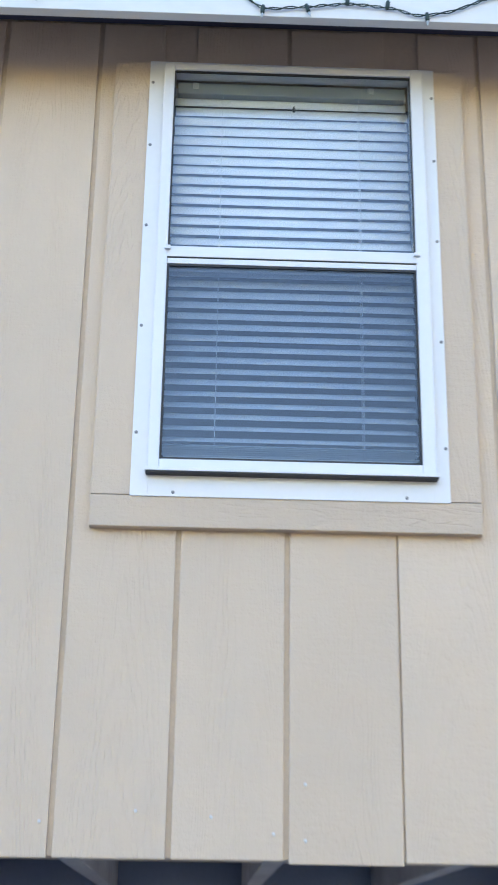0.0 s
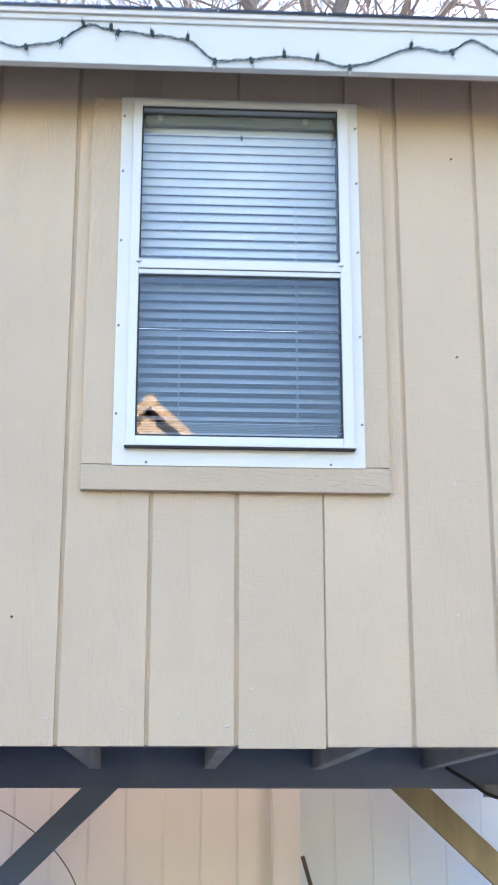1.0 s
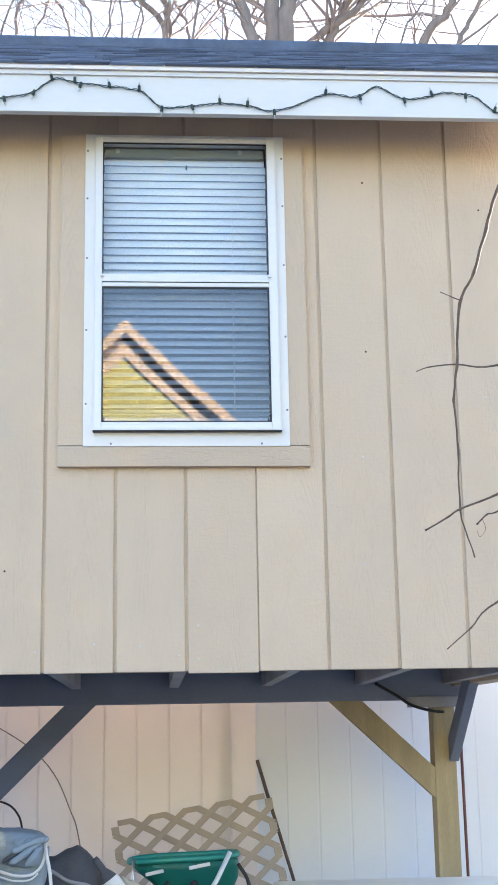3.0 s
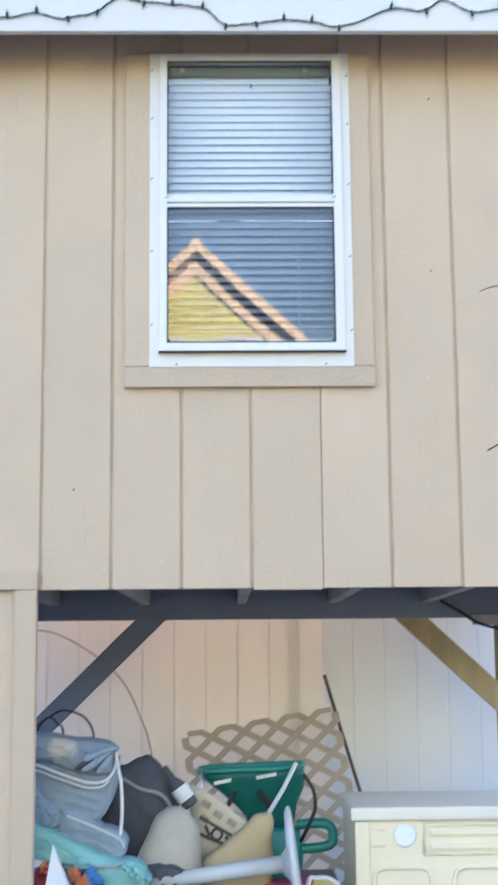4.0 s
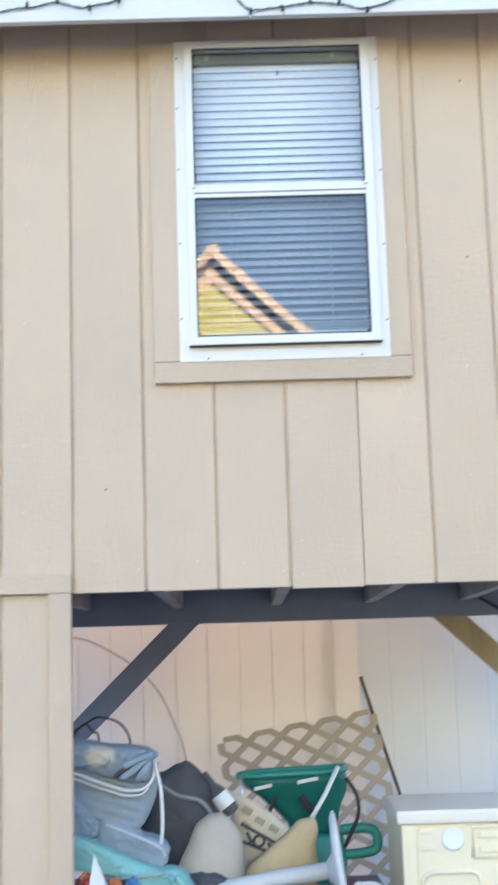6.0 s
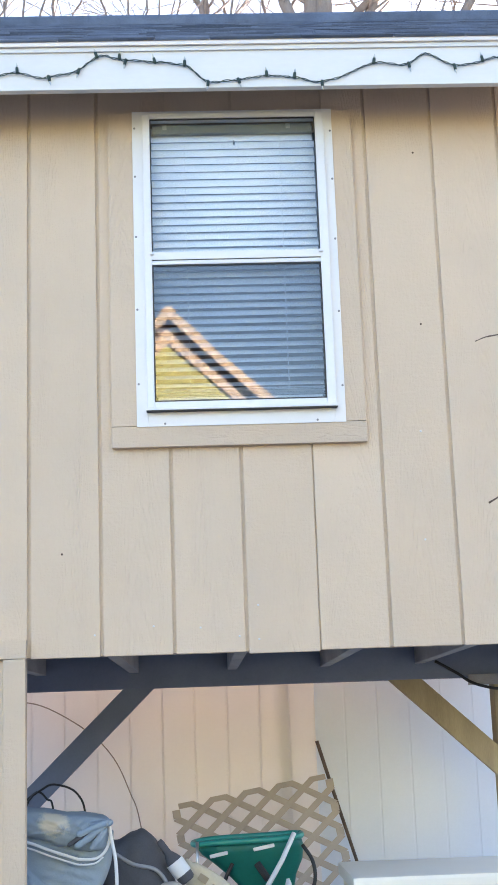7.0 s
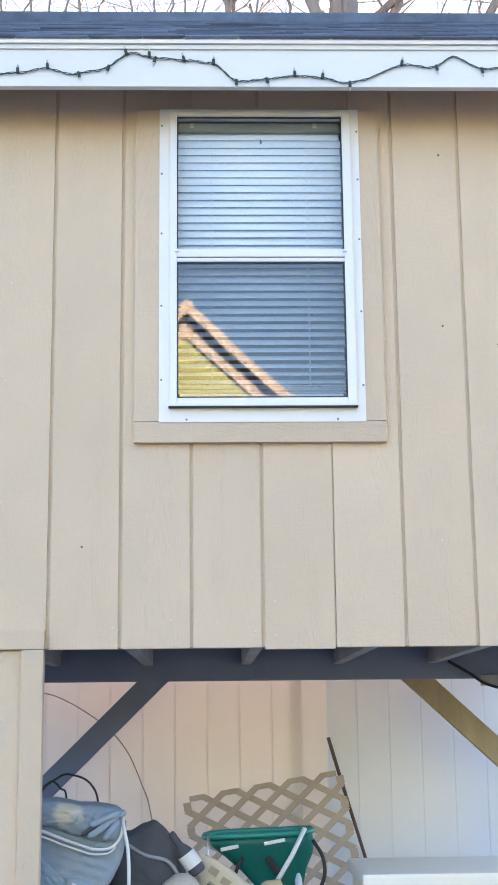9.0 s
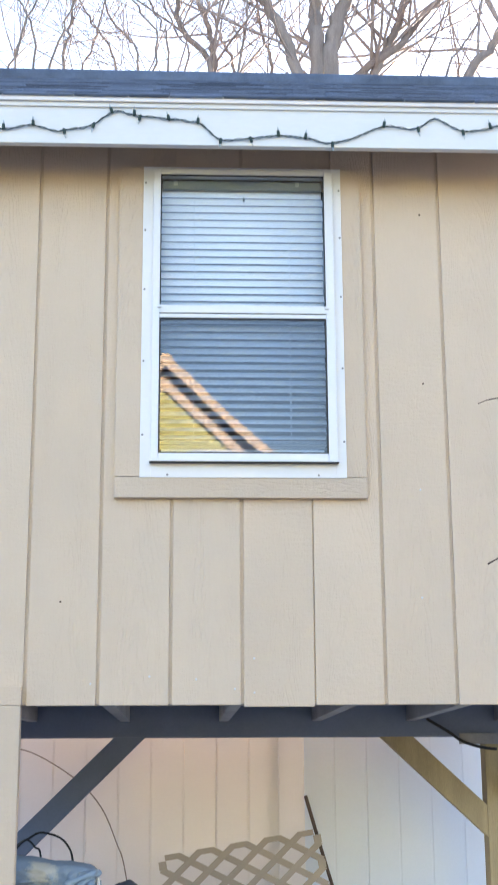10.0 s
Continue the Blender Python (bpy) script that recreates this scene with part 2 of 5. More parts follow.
def piece(name, me, material, parent, at):
    """One of many alike pieces on shared mesh data, placed in world coordinates."""
    ob = new(name, me)
    if not me.materials:
        me.materials.append(material)
    ob.parent = parent
    ob.location = Vector(at) - OFFSET[parent.name]
    OFFSET[ob.name] = Vector(at)
    return ob


def single(name, bm, material, at, label, category, group="", kind="", smooth=False):
    bmesh.ops.translate(bm, verts=bm.verts, vec=-Vector(at))
    ob = new(name, finish(bm, name, smooth))
    ob.data.materials.append(material)
    ob.location = at
    OFFSET[ob.name] = Vector(at)
    return tagged(ob, label, category, group, kind)


def box(bm, x0, x1, y0, y1, z0, z1, bevel=0.0, m=None):
    r = bmesh.ops.create_cube(bm, size=1.0)
    vs = r["verts"]
    bmesh.ops.scale(bm, vec=(x1 - x0, y1 - y0, z1 - z0), verts=vs)
    bmesh.ops.translate(bm, vec=((x0 + x1) / 2, (y0 + y1) / 2, (z0 + z1) / 2), verts=vs)
    if bevel:
        es = list({e for v in vs for e in v.link_edges})
        g = bmesh.ops.bevel(bm, geom=es, offset=bevel, segments=2, affect="EDGES", profile=0.7)
        vs = list({v for f in g["faces"] for v in f.verts} | {v for v in vs if v.is_valid})
    if m is not None:
        bmesh.ops.transform(bm, matrix=m, verts=[v for v in vs if v.is_valid])
    return bm


def boxed(*a, **k):
    return box(bmesh.new(), *a, **k)


def beam_between(a, b, w, h, bevel=0.003, up=(0, 0, 1)):
    """A timber of section w x h from a to b."""
    a, b = Vector(a), Vector(b)
    d = (b - a)
    x = d.normalized()
    side = Vector(up).cross(x).normalized()
    top = x.cross(side)
    bm = boxed(0, d.length, -w / 2, w / 2, -h / 2, h / 2, bevel)
    m = Matrix((x, side, top)).transposed().to_4x4()
    m.translation = a
    bmesh.ops.transform(bm, matrix=m, verts=bm.verts)
    return bm


def sweep(bm, pts, radii, sides=6, cap=True):
    """A round tube through pts with a radius for each."""
    pts = [Vector(p) for p in pts]
    if isinstance(radii, (int, float)):
        radii = [radii] * len(pts)
    ref, rings = None, []
    for i, p in enumerate(pts):
        d = (pts[min(i + 1, len(pts) - 1)] - pts[max(i - 1, 0)])
        d = d.normalized() if d.length > 1e-9 else Vector((0, 0, 1))
        if ref is None:
            ref = d.orthogonal().normalized()
        ref = (ref - d * ref.dot(d))
        ref = ref.normalized() if ref.length > 1e-6 else d.orthogonal().normalized()
        s = d.cross(ref)
        rings.append([bm.verts.new(p + (ref * math.cos(2 * math.pi * k / sides) + s * math.sin(2 * math.pi * k / sides)) * radii[i]) for k in range(sides)])
    for r0, r1 in zip(rings, rings[1:]):
        for k in range(sides):
            bm.faces.new((r0[k], r0[(k + 1) % sides], r1[(k + 1) % sides], r1[k]))
    if cap and sides > 2:
        bm.faces.new(rings[0][::-1])
        bm.faces.new(rings[-1])
    return bm


def smooth_path(pts, n=6):
    """Catmull-Rom through the points."""
    p = [Vector(q) for q in pts]
    p = [p[0] * 2 - p[1]] + p + [p[-1] * 2 - p[-2]]
    out = []
    for i in range(1, len(p) - 2):
        for k in range(n):
            t = k / n
            out.append(0.5 * ((2 * p[i]) + (p[i + 1] - p[i - 1]) * t + (2 * p[i - 1] - 5 * p[i] + 4 * p[i + 1] - p[i + 2]) * t * t
                              + (3 * p[i] - p[i - 1] - 3 * p[i + 1] + p[i + 2]) * t ** 3))
    return out + [p[-2]]


def pillow(size, m, soft=0.55, crease=0.02, freq=6.0, seed=0, n=22):
    """A stuffed or folded soft form: a rounded box, wrinkled. size: full lengths; m: pose."""
    bm = bmesh.new()
    bmesh.ops.create_cube(bm, size=2.0)
    bmesh.ops.subdivide_edges(bm, edges=bm.edges, cuts=n, use_grid_fill=True)
    for v in bm.verts:
        c = v.co.copy()
        s = c.normalized()
        q = c.lerp(s * 1.12, soft)
        q = Vector((q.x * size[0] / 2, q.y * size[1] / 2, q.z * size[2] / 2))
        o = Vector((seed * 3.1, seed * 1.7, seed * 0.9))
        w = noise.noise(q * freq + o) * 0.7 + abs(noise.noise(q * freq * 2.3 + o)) * -0.9 + noise.noise(q * freq * 5 + o) * 0.2
        nrm = Vector((s.x / size[0], s.y / size[1], s.z / size[2])).normalized()
        v.co = q + nrm * w * crease
    bmesh.ops.transform(bm, matrix=m, verts=bm.verts)
    return bm


def puff(outline, y, front, back, crease=0.01, freq=9.0, seed=0, rings=9, flat=0.8, ribs=0.0):
    """A stuffed cloth form: a soft closed outline of (x, z), swollen to the front and back."""
    c = smooth_path([(x, 0, z) for x, z in outline[-1:] + outline + outline[:2]], 7)[7:7 + 7 * len(outline)]
    mid = sum(c, Vector()) / len(c)
    bm = bmesh.new()
    o = Vector((seed * 2.3, seed * 1.1, seed * 0.7))
    fs = [math.sin(0.5 * math.pi * k / rings) for k in range(rings + 1)]
    layers = [(f, -front) for f in fs[1:]] + [(f, back) for f in fs[-2:0:-1]]
    loops = []
    for f, d in layers:
        loop = []
        for p in c:
            q = mid.lerp(p, f)
            w = noise.noise(q * freq + o) * 0.8 - abs(noise.noise(q * freq * 2.1 + o)) * 0.9 + 0.25 * noise.noise(q * freq * 4.5 + o)
            dep = d * math.sqrt(max(0.0, 1 - f * f)) ** flat
            if ribs and f < 0.95:
                dep *= 1 + 0.16 * abs(math.sin(math.pi * (q.z + 0.3 * q.x) / ribs))
            loop.append(bm.verts.new(Vector((q.x, y + dep + math.copysign(w * crease, -d) * -1.0 * (1 if d < 0 else 0), q.z)) + (p - mid).normalized() * w * crease * 0.6))
        loops.append(loop)
    n = len(c)
    for a, b in zip(loops, loops[1:]):
        for k in range(n):
            bm.faces.new((a[k], a[(k + 1) % n], b[(k + 1) % n], b[k]))
    for loop, d in ((loops[0], -front), (loops[-1], back)):
        v = bm.verts.new((mid.x, y + d, mid.z))
        for k in range(n):
            bm.faces.new((v, loop[k], loop[(k + 1) % n]))
    return bm


def lathe(profile, m, sides=24):
    """A turned form round its z axis: profile of (radius, z)."""
    bm = bmesh.new()
    rings = [[bm.verts.new((r * math.cos(2 * math.pi * k / sides), r * math.sin(2 * math.pi * k / sides), z)) for k in range(sides)] for r, z in profile]
    for a, b in zip(rings, rings[1:]):
        for k in range(sides):
            bm.faces.new((a[k], a[(k + 1) % sides], b[(k + 1) % sides], b[k]))
    bm.faces.new(rings[0][::-1])
    bm.faces.new(rings[-1])
    bmesh.ops.transform(bm, matrix=m, verts=bm.verts)
    return bm


def prism(outline, y0, y1, bevel=0.0):
    """An outline of (x, z) pushed through from y0 to y1."""
    bm = bmesh.new()
    f = bm.faces.new([bm.verts.new((x, y0, z)) for x, z in outline])
    r = bmesh.ops.extrude_face_region(bm, geom=[f])
    bmesh.ops.translate(bm, vec=(0, y1 - y0, 0), verts=[v for v in r["geom"] if isinstance(v, bmesh.types.BMVert)])
    if bevel:
        bmesh.ops.bevel(bm, geom=list(bm.edges), offset=bevel, segments=2, affect="EDGES", profile=0.7)
    return bm


# ---- ground ----
bm = bmesh.new()
bmesh.ops.create_grid(bm, x_segments=60, y_segments=60, size=0.5)
for v in bm.verts:
    r = max(abs(v.co.x), abs(v.co.y)) * 2
    k = 5 + 895 * r ** 4
    v.co = Vector((v.co.x * 2 * k, v.co.y * 2 * k, 0.03 * noise.noise(v.co * 30)))
    v.co.z *= 1 if r > 0.2 else 0.3
single("ground", bm, M_GROUND, (0, 0, 0), "worn grey gravel yard with patches of soil", "ground", kind="structure", smooth=True)

# ---- shed: front wall with its opening ----
G = 0.2032
Z0, ZT = 1.70, 3.46
XL, XR = -0.737, 1.61
WX0, WX1, WZ0, WZ1 = 0.142, 0.682, 2.385, 3.305
bm = bmesh.new()
box(bm, -0.844, WX0, 0.0072, 0.10, Z0 + 0.004, ZT)
box(bm, WX1, XR, 0.0072, 0.10, Z0 + 0.004, ZT)
box(bm, WX0, WX1, 0.0072, 0.10, Z0 + 0.004, WZ0)
box(bm, WX0, WX1, 0.0072, 0.10, WZ1, ZT)
wall = single("wall_front", bm, M_BACK, (0, 0, 0), "tan painted grooved wood siding wall of a raised shed", "wall", kind="structure")

bm = bmesh.new()
D = 2.12
box(bm, -0.844, -0.74, 0.104, D, Z0, ZT)
box(bm, XR - 0.09, XR, 0.104, D, Z0, ZT)
box(bm, -0.74, XR - 0.09, D - 0.09, D, Z0, ZT)
single("wall_sides_and_back", bm, M_SIDING, (0, 0, 0), "tan painted siding on the sides of the shed", "wall", kind="structure")
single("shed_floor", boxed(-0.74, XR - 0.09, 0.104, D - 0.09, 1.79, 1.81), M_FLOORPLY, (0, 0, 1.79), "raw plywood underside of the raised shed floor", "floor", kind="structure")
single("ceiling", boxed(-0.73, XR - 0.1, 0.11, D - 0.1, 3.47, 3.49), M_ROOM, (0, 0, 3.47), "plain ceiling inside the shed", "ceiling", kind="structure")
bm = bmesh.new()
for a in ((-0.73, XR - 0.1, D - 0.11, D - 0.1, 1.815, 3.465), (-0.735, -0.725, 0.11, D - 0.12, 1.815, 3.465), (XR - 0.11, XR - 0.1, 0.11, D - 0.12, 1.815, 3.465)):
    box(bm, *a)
single("room_lining", bm, M_ROOM, (0, 0, 1.815), "lining inside the shed, coloured near black for the unlit room", "wall", kind="structure")

# ---- roof ----
EY, EZ, RY, RZ = -0.20, 3.458, 0.78, 4.055
slope = Vector((0, RY - EY, RZ - EZ))
s_len = slope.length
s_dir = slope.normalized()
s_nrm = Vector((0, -s_dir.z, s_dir.y))
bm = prism([(-1.05, 0), (1.85, 0), (1.85, -0.03), (-1.05, -0.03)], 0, s_len)
RM = Matrix(((1, 0, 0), s_dir, s_nrm)).transposed().to_4x4()
RM.translation = (0, EY, EZ)
bmesh.ops.transform(bm, matrix=RM, verts=bm.verts)
roof = thing("roof", (0, EY, EZ), "dark blue-black asphalt shingle gable roof", "roof", kind="structure")
part("roof_deck", bm, M_SHINGLE, roof)
bm = prism([(-1.05, 0), (1.85, 0), (1.85, -0.03), (-1.05, -0.03)], 0, s_len)
RM2 = Matrix(((-1, 0, 0), Vector((0, -s_dir.y, s_dir.z)), Vector((0, s_dir.z, s_dir.y)))).transposed().to_4x4()
RM2.translation = (0.8, 2 * RY - EY, EZ)
bmesh.ops.transform(bm, matrix=RM2, verts=bm.verts)
part("rear_slope", bm, M_SHINGLE, roof)
part("ridge_cap", boxed(-1.06, 1.86, RY - 0.07, RY + 0.07, RZ - 0.035, RZ + 0.012, 0.01), M_SHINGLE, roof)
single("drip_edge", boxed(-1.06, 1.86, EY - 0.012, EY + 0.02, EZ - 0.016, EZ + 0.002, 0.002), M_DRIP, (0, EY, EZ), "pale metal drip edge under the shingles", "drip edge", kind="structure")
single("fascia", boxed(-1.05, 1.85, -0.197, -0.173, 3.312, 3.452, 0.002), M_FASCIA, (0, -0.19, 3.312), "white painted fascia board along the eave", "fascia", kind="structure")
single("fascia_strip", boxed(-1.05, 1.85, -0.2035, -0.1975, 3.428, 3.4415, 0.001), M_FASCIA, (0, -0.2, 3.428), "narrow white strip along the top of the fascia", "trim", kind="structure")
single("soffit", boxed(-1.05, 1.85, -0.1725, -0.002, 3.436, 3.448), M_SOFFIT, (0, -0.1, 3.436), "soffit under the eave, coloured near black to deepen the shade", "soffit", kind="structure")

# ---- window ----
win = thing("window_1", (0.41, 0, 2.348), "white vinyl single-hung window with a nailing flange", "window", kind="structure")
FX0, FX1, FZ0, FZ1 = 0.109, 0.713, 2.348, 3.324
bm = bmesh.new()
yf0, yf1 = -0.0235, -0.0205
box(bm, FX0, WX0, yf0, yf1, FZ0, FZ1, 0.0008)
box(bm, WX1, FX1, yf0, yf1, FZ0, FZ1, 0.0008)
box(bm, WX0, WX1, yf0, yf1, FZ0, WZ0 + 0.012, 0.0008)
box(bm, WX0, WX1, yf0, yf1, WZ1 - 0.002, FZ1, 0.0008)
part("flange", bm, M_WHITE, win)
bm = bmesh.new()
ox0, ox1, oz0, oz1 = 0.140, 0.686, 2.399, 3.308
for a in ((ox0, ox0 + 0.022, oz0, oz1), (ox1 - 0.026, ox1, oz0, oz1), (ox0 + 0.022, ox1 - 0.026, oz0, oz0 + 0.018), (ox0 + 0.022, ox1 - 0.026, oz1 - 0.014, oz1)):
    box(bm, a[0], a[1], -0.040, 0.0, a[2], a[3], 0.0025)
part("window_frame", bm, M_WHITE, win)
part("sill", boxed(ox0 - 0.004, ox1 + 0.004, -0.047, -0.02, 2.3915, 2.3985, 0.001), M_WHITE, win)
part("shadow_gap_seal", boxed(ox0 - 0.002, ox1 + 0.002, -0.0455, -0.021, 2.389, 2.3912), M_RUBBER, win, "thin black strip under the sill")
part("meeting_rail", boxed(0.160, 0.664, -0.041, -0.004, 2.846, 2.870, 0.003), M_WHITE, win)
part("lower_sash_top", boxed(0.162, 0.660, -0.038, -0.004, 2.832, 2.8445, 0.002), M_WHITE, win)
part("rail_gasket", boxed(0.158, 0.666, -0.0395, -0.02, 2.8446, 2.8462), M_RUBBER, win)
for x in (0.156, 0.655):
    part("sash_latch", boxed(x, x + 0.012, -0.049, -0.0412, 2.860, 2.868, 0.002), M_WHITE, win)
M_PANE_UP = pane_mat("upper_glass", 0.03, (0.93, 0.95, 0.97))
M_PANE_LO = pane_mat("lower_glass", 0.020, (0.70, 0.735, 0.78))
p = part("pane", boxed(0.1625, 0.6595, -0.030, -0.027, 2.8705, 3.293), M_PANE_UP, win, "clear upper glass pane")
p.visible_shadow = False
p = part("pane", boxed(0.1625, 0.6595, -0.032, -0.029, 2.4175, 2.8315), M_PANE_LO, win, "lower glass pane behind an insect screen")
p.visible_shadow = False
bm = bmesh.new()
for a in ((0.1622, 0.1662, 2.4175, 2.8315), (0.6558, 0.6598, 2.4175, 2.8315), (0.1665, 0.6555, 2.4175, 2.4215), (0.1665, 0.6555, 2.8275, 2.8315)):
    box(bm, a[0], a[1], -0.0365, -0.0322, a[2], a[3])
part("gasket", bm, M_RUBBER, win)
bm = bmesh.new()
for a in ((0.1622, 0.1650, 2.8705, 3.293), (0.6572, 0.6598, 2.8705, 3.293), (0.1652, 0.6570, 3.2905, 3.2935)):
    box(bm, a[0], a[1], -0.0355, -0.0302, a[2], a[3])
part("gasket", bm, M_RUBBER, win)
screw_me = finish(lathe([(0.0034, 0), (0.0034, 0.0012), (0.0015, 0.002)], pose(0, 0, 0, 90), 8), "screw")
M_SCREW = mat("dull_zinc_screw", (0.24, 0.24, 0.25), 0.6, 0.2, 60, metal=0.4)
for z in (2.475, 2.70, 2.925, 3.115, 3.27):
    piece("screw", screw_me, M_SCREW, win, (0.116, -0.0235, z))
    piece("screw", screw_me, M_SCREW, win, (0.707, -0.0235, z - 0.018))
for x in (0.19, 0.63):
    piece("screw", screw_me, M_RUST, win, (x, -0.0235, 2.356))

# ---- blind ----
blind = thing("mini_blind", (0.41, 0.045, 2.42), "white horizontal mini blind, lowered with slats half open", "blind")
# head rail coloured grey-green for the shadow it hangs in
part("head_rail", boxed(0.168, 0.654, 0.000, 0.032, 3.262, 3.290, 0.003), mat("shaded_head_rail", (0.27, 0.30, 0.31), 0.45, 0.05), blind)
part("bottom_rail", boxed(0.170, 0.652, 0.006, 0.028, 2.424, 2.440, 0.004), M_BLIND, blind)
bm = bmesh.new()
W, TILT = 0.025, 0.0
rows = []
for s in (-1, -0.5, 0, 0.5, 1):
    yy, zz = s * W / 2, 0.0022 * (1 - s * s)
    yr, zr = yy * math.cos(TILT) - zz * math.sin(TILT), yy * math.sin(TILT) + zz * math.cos(TILT)
    rows.append([bm.verts.new((x, yr, zr)) for x in (-0.2475, 0, 0.2475)])
for a, b in zip(rows, rows[1:]):
    for k in range(2):
        bm.faces.new((a[k], a[k + 1], b[k + 1], b[k]))
r = bmesh.ops.extrude_face_region(bm, geom=list(bm.faces))
bmesh.ops.translate(bm, vec=(0, 0, 0.0006), verts=[v for v in r["geom"] if isinstance(v, bmesh.types.BMVert)])
slat_me = finish(bm, "slat", True)
rnd = random.Random(4)
n_slat = 34
for i in range(n_slat):
    ob = piece("slat", slat_me, M_BLIND, blind, (0.411 + rnd.uniform(-0.002, 0.002), 0.017, 2.478 + i * (3.250 - 2.452) / (n_slat - 1)))
    z = 2.478 + i * (3.250 - 2.478) / (n_slat - 1)
    tip_up = 38 + 26 * (z - 2.45) / 0.40 if z < 2.85 else 63 + 14 * (z - 2.87) / 0.36
    ob.rotation_euler = (radians(tip_up + rnd.uniform(-2, 2)), radians(rnd.uniform(-0.12, 0.12)), 0)
for x in (0.265, 0.555):
    part("ladder_cord", sweep(bmesh.new(), [(x, 0.0035, 3.262), (x, 0.0035, 2.44)], 0.0008, 4), M_WHITE, blind)
    part("ladder_cord", sweep(bmesh.new(), [(x, 0.0305, 3.262), (x, 0.0305, 2.44)], 0.0008, 4), M_WHITE, blind)
for x in (0.200, 0.575):
    part("bracket", boxed(x, x + 0.013, -0.0015, 0.036, 3.274, 3.290, 0.002), M_STEEL, blind)
part("pull_knob", lathe([(0.0012, 0.010), (0.003, 0.004), (0.003, -0.003), (0.001, -0.006)], pose(0.416, -0.002, 3.226), 10), M_RUBBER, blind, smooth=True)

for i in range(6):
    ob = piece("slat", slat_me, M_BLIND, blind, (0.411 + rnd.uniform(-0.003, 0.003), 0.017, 2.4435 + i * 0.0042))
    ob.rotation_euler = (radians(rnd.uniform(8, 16)), radians(rnd.uniform(-0.2, 0.2)), 0)

# ---- trim round the window, corner stile, header ----
def trim(name, *a, label="tan painted wood trim board"):
    return single(name, boxed(*a, bevel=0.0022), M_TRIM_FLAT if a[1] - a[0] > 0.3 else M_TRIM, (a[0], a[2], a[4]), label, "trim", kind="structure")


trim("trim_window_left", 0.036, 0.135, -0.0195, -0.001, 2.3515, 3.322)
trim("trim_window_right", 0.687, 0.772, -0.0195, -0.001, 2.3515, 3.322)
trim("trim_window_bottom", 0.036, 0.772, -0.0205, -0.001, 2.289, 2.350)
trim("trim_corner", -0.843, -0.750, -0.0195, 0.006, 1.753, 3.434, label="tan painted corner board beside the shed door")
trim("trim_header", -0.829, -0.209, -0.0205, 0.006, 1.701, 1.752, label="tan painted header board over the lower panel")
trim("trim_stile", -0.272, -0.211, -0.0195, 0.006, 0.06, 1.700, label="tan painted stile at the edge of the lower panel")
single("panel_backing", boxed(-0.829, -0.212, 0.0072, 0.03, 0.05, 1.70), M_BACK, (-0.5, 0.01, 0.05), "tan plywood wall below the shed door", "wall", kind="structure")

# ---- door handle, hinge, nails ----
hd = thing("pull_handle", (-0.797, -0.02, 2.325), "white painted steel pull handle screwed to the corner board", "handle")
part("grip", sweep(bmesh.new(), smooth_path([(-0.791, -0.022, 2.429), (-0.791, -0.045, 2.426), (-0.801, -0.060, 2.404), (-0.806, -0.062, 2.324), (-0.805, -0.060, 2.249), (-0.797, -0.045, 2.226), (-0.795, -0.022, 2.224)], 5), 0.0065, 10), mat("lavender_grey_enamel", (0.50, 0.50, 0.56), 0.4, 0.1, 30), hd, smooth=True)
for z in (2.432, 2.221):
    part("mount", lathe([(0.014, 0), (0.014, 0.004), (0.008, 0.007)], pose(-0.793, -0.0195, z, 90), 14), M_STEEL, hd)
single("hinge", boxed(-0.838, -0.812, -0.028, -0.0200, 1.849, 1.873, 0.002), M_RUST, (-0.825, -0.02, 1.85), "small dark steel hinge on the corner board", "hinge")
nail_me = finish(lathe([(0.0032, 0), (0.0032, 0.0012), (0.001, 0.002)], pose(0, 0, 0, 90), 8), "nail")
nails = [(0.959, 3.186, 1), (0.951, 2.643, 1), (0.931, 2.319, 0), (0.925, 2.002, 0), (0.276, 1.772, 0), (0.44, 1.735, 0), (0.145, 1.78, 0), (0.385, 1.745, 0), (0.44, 1.83, 0), (-0.02, 1.76, 0),
         (-0.335, 3.08, 0), (-0.335, 2.64, 0), (-0.34, 2.48, 0), (-0.345, 2.12, 0), (-0.345, 1.93, 0), (-0.11, 1.99, 1), (1.32, 3.10, 1), (1.31, 2.5, 0), (1.32, 1.9, 0), (-0.33, 2.78, 0)]
for x, z, rusty in nails:
    ob = new("nail", nail_me if not rusty else nail_me.copy())
    ob.data.materials.clear()
    ob.data.materials.append(M_RUST if rusty else M_STEEL)
    ob.parent = wall
    ob.location = (x, -0.0005, z)

# ---- timber under the shed ----
YB = 1.60
single("beam", boxed(-0.80, 1.58, YB, YB + 0.089, 1.648, 1.7895, 0.004), M_BEAM, (0.3, YB, 1.648), "dark blue-grey timber beam carrying the shed floor", "beam", kind="structure")
for xa, xb in ((-0.34, -0.36), (0.028, 0.005), (0.388, 0.395), (0.720, 0.765), (1.05, 1.145), (1.40, 1.50)):
    single("floor_joist", beam_between((xa, 0.012, 1.745), (xb, YB - 0.004, 1.753), 0.038, 0.086), M_JOIST, (xa, 0.5, 1.70), "weathered wooden floor joist under the shed", "joist", group="floor joists under the shed")
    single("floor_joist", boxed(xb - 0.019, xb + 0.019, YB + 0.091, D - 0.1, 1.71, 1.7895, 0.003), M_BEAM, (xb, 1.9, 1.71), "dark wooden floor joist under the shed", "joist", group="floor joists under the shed")
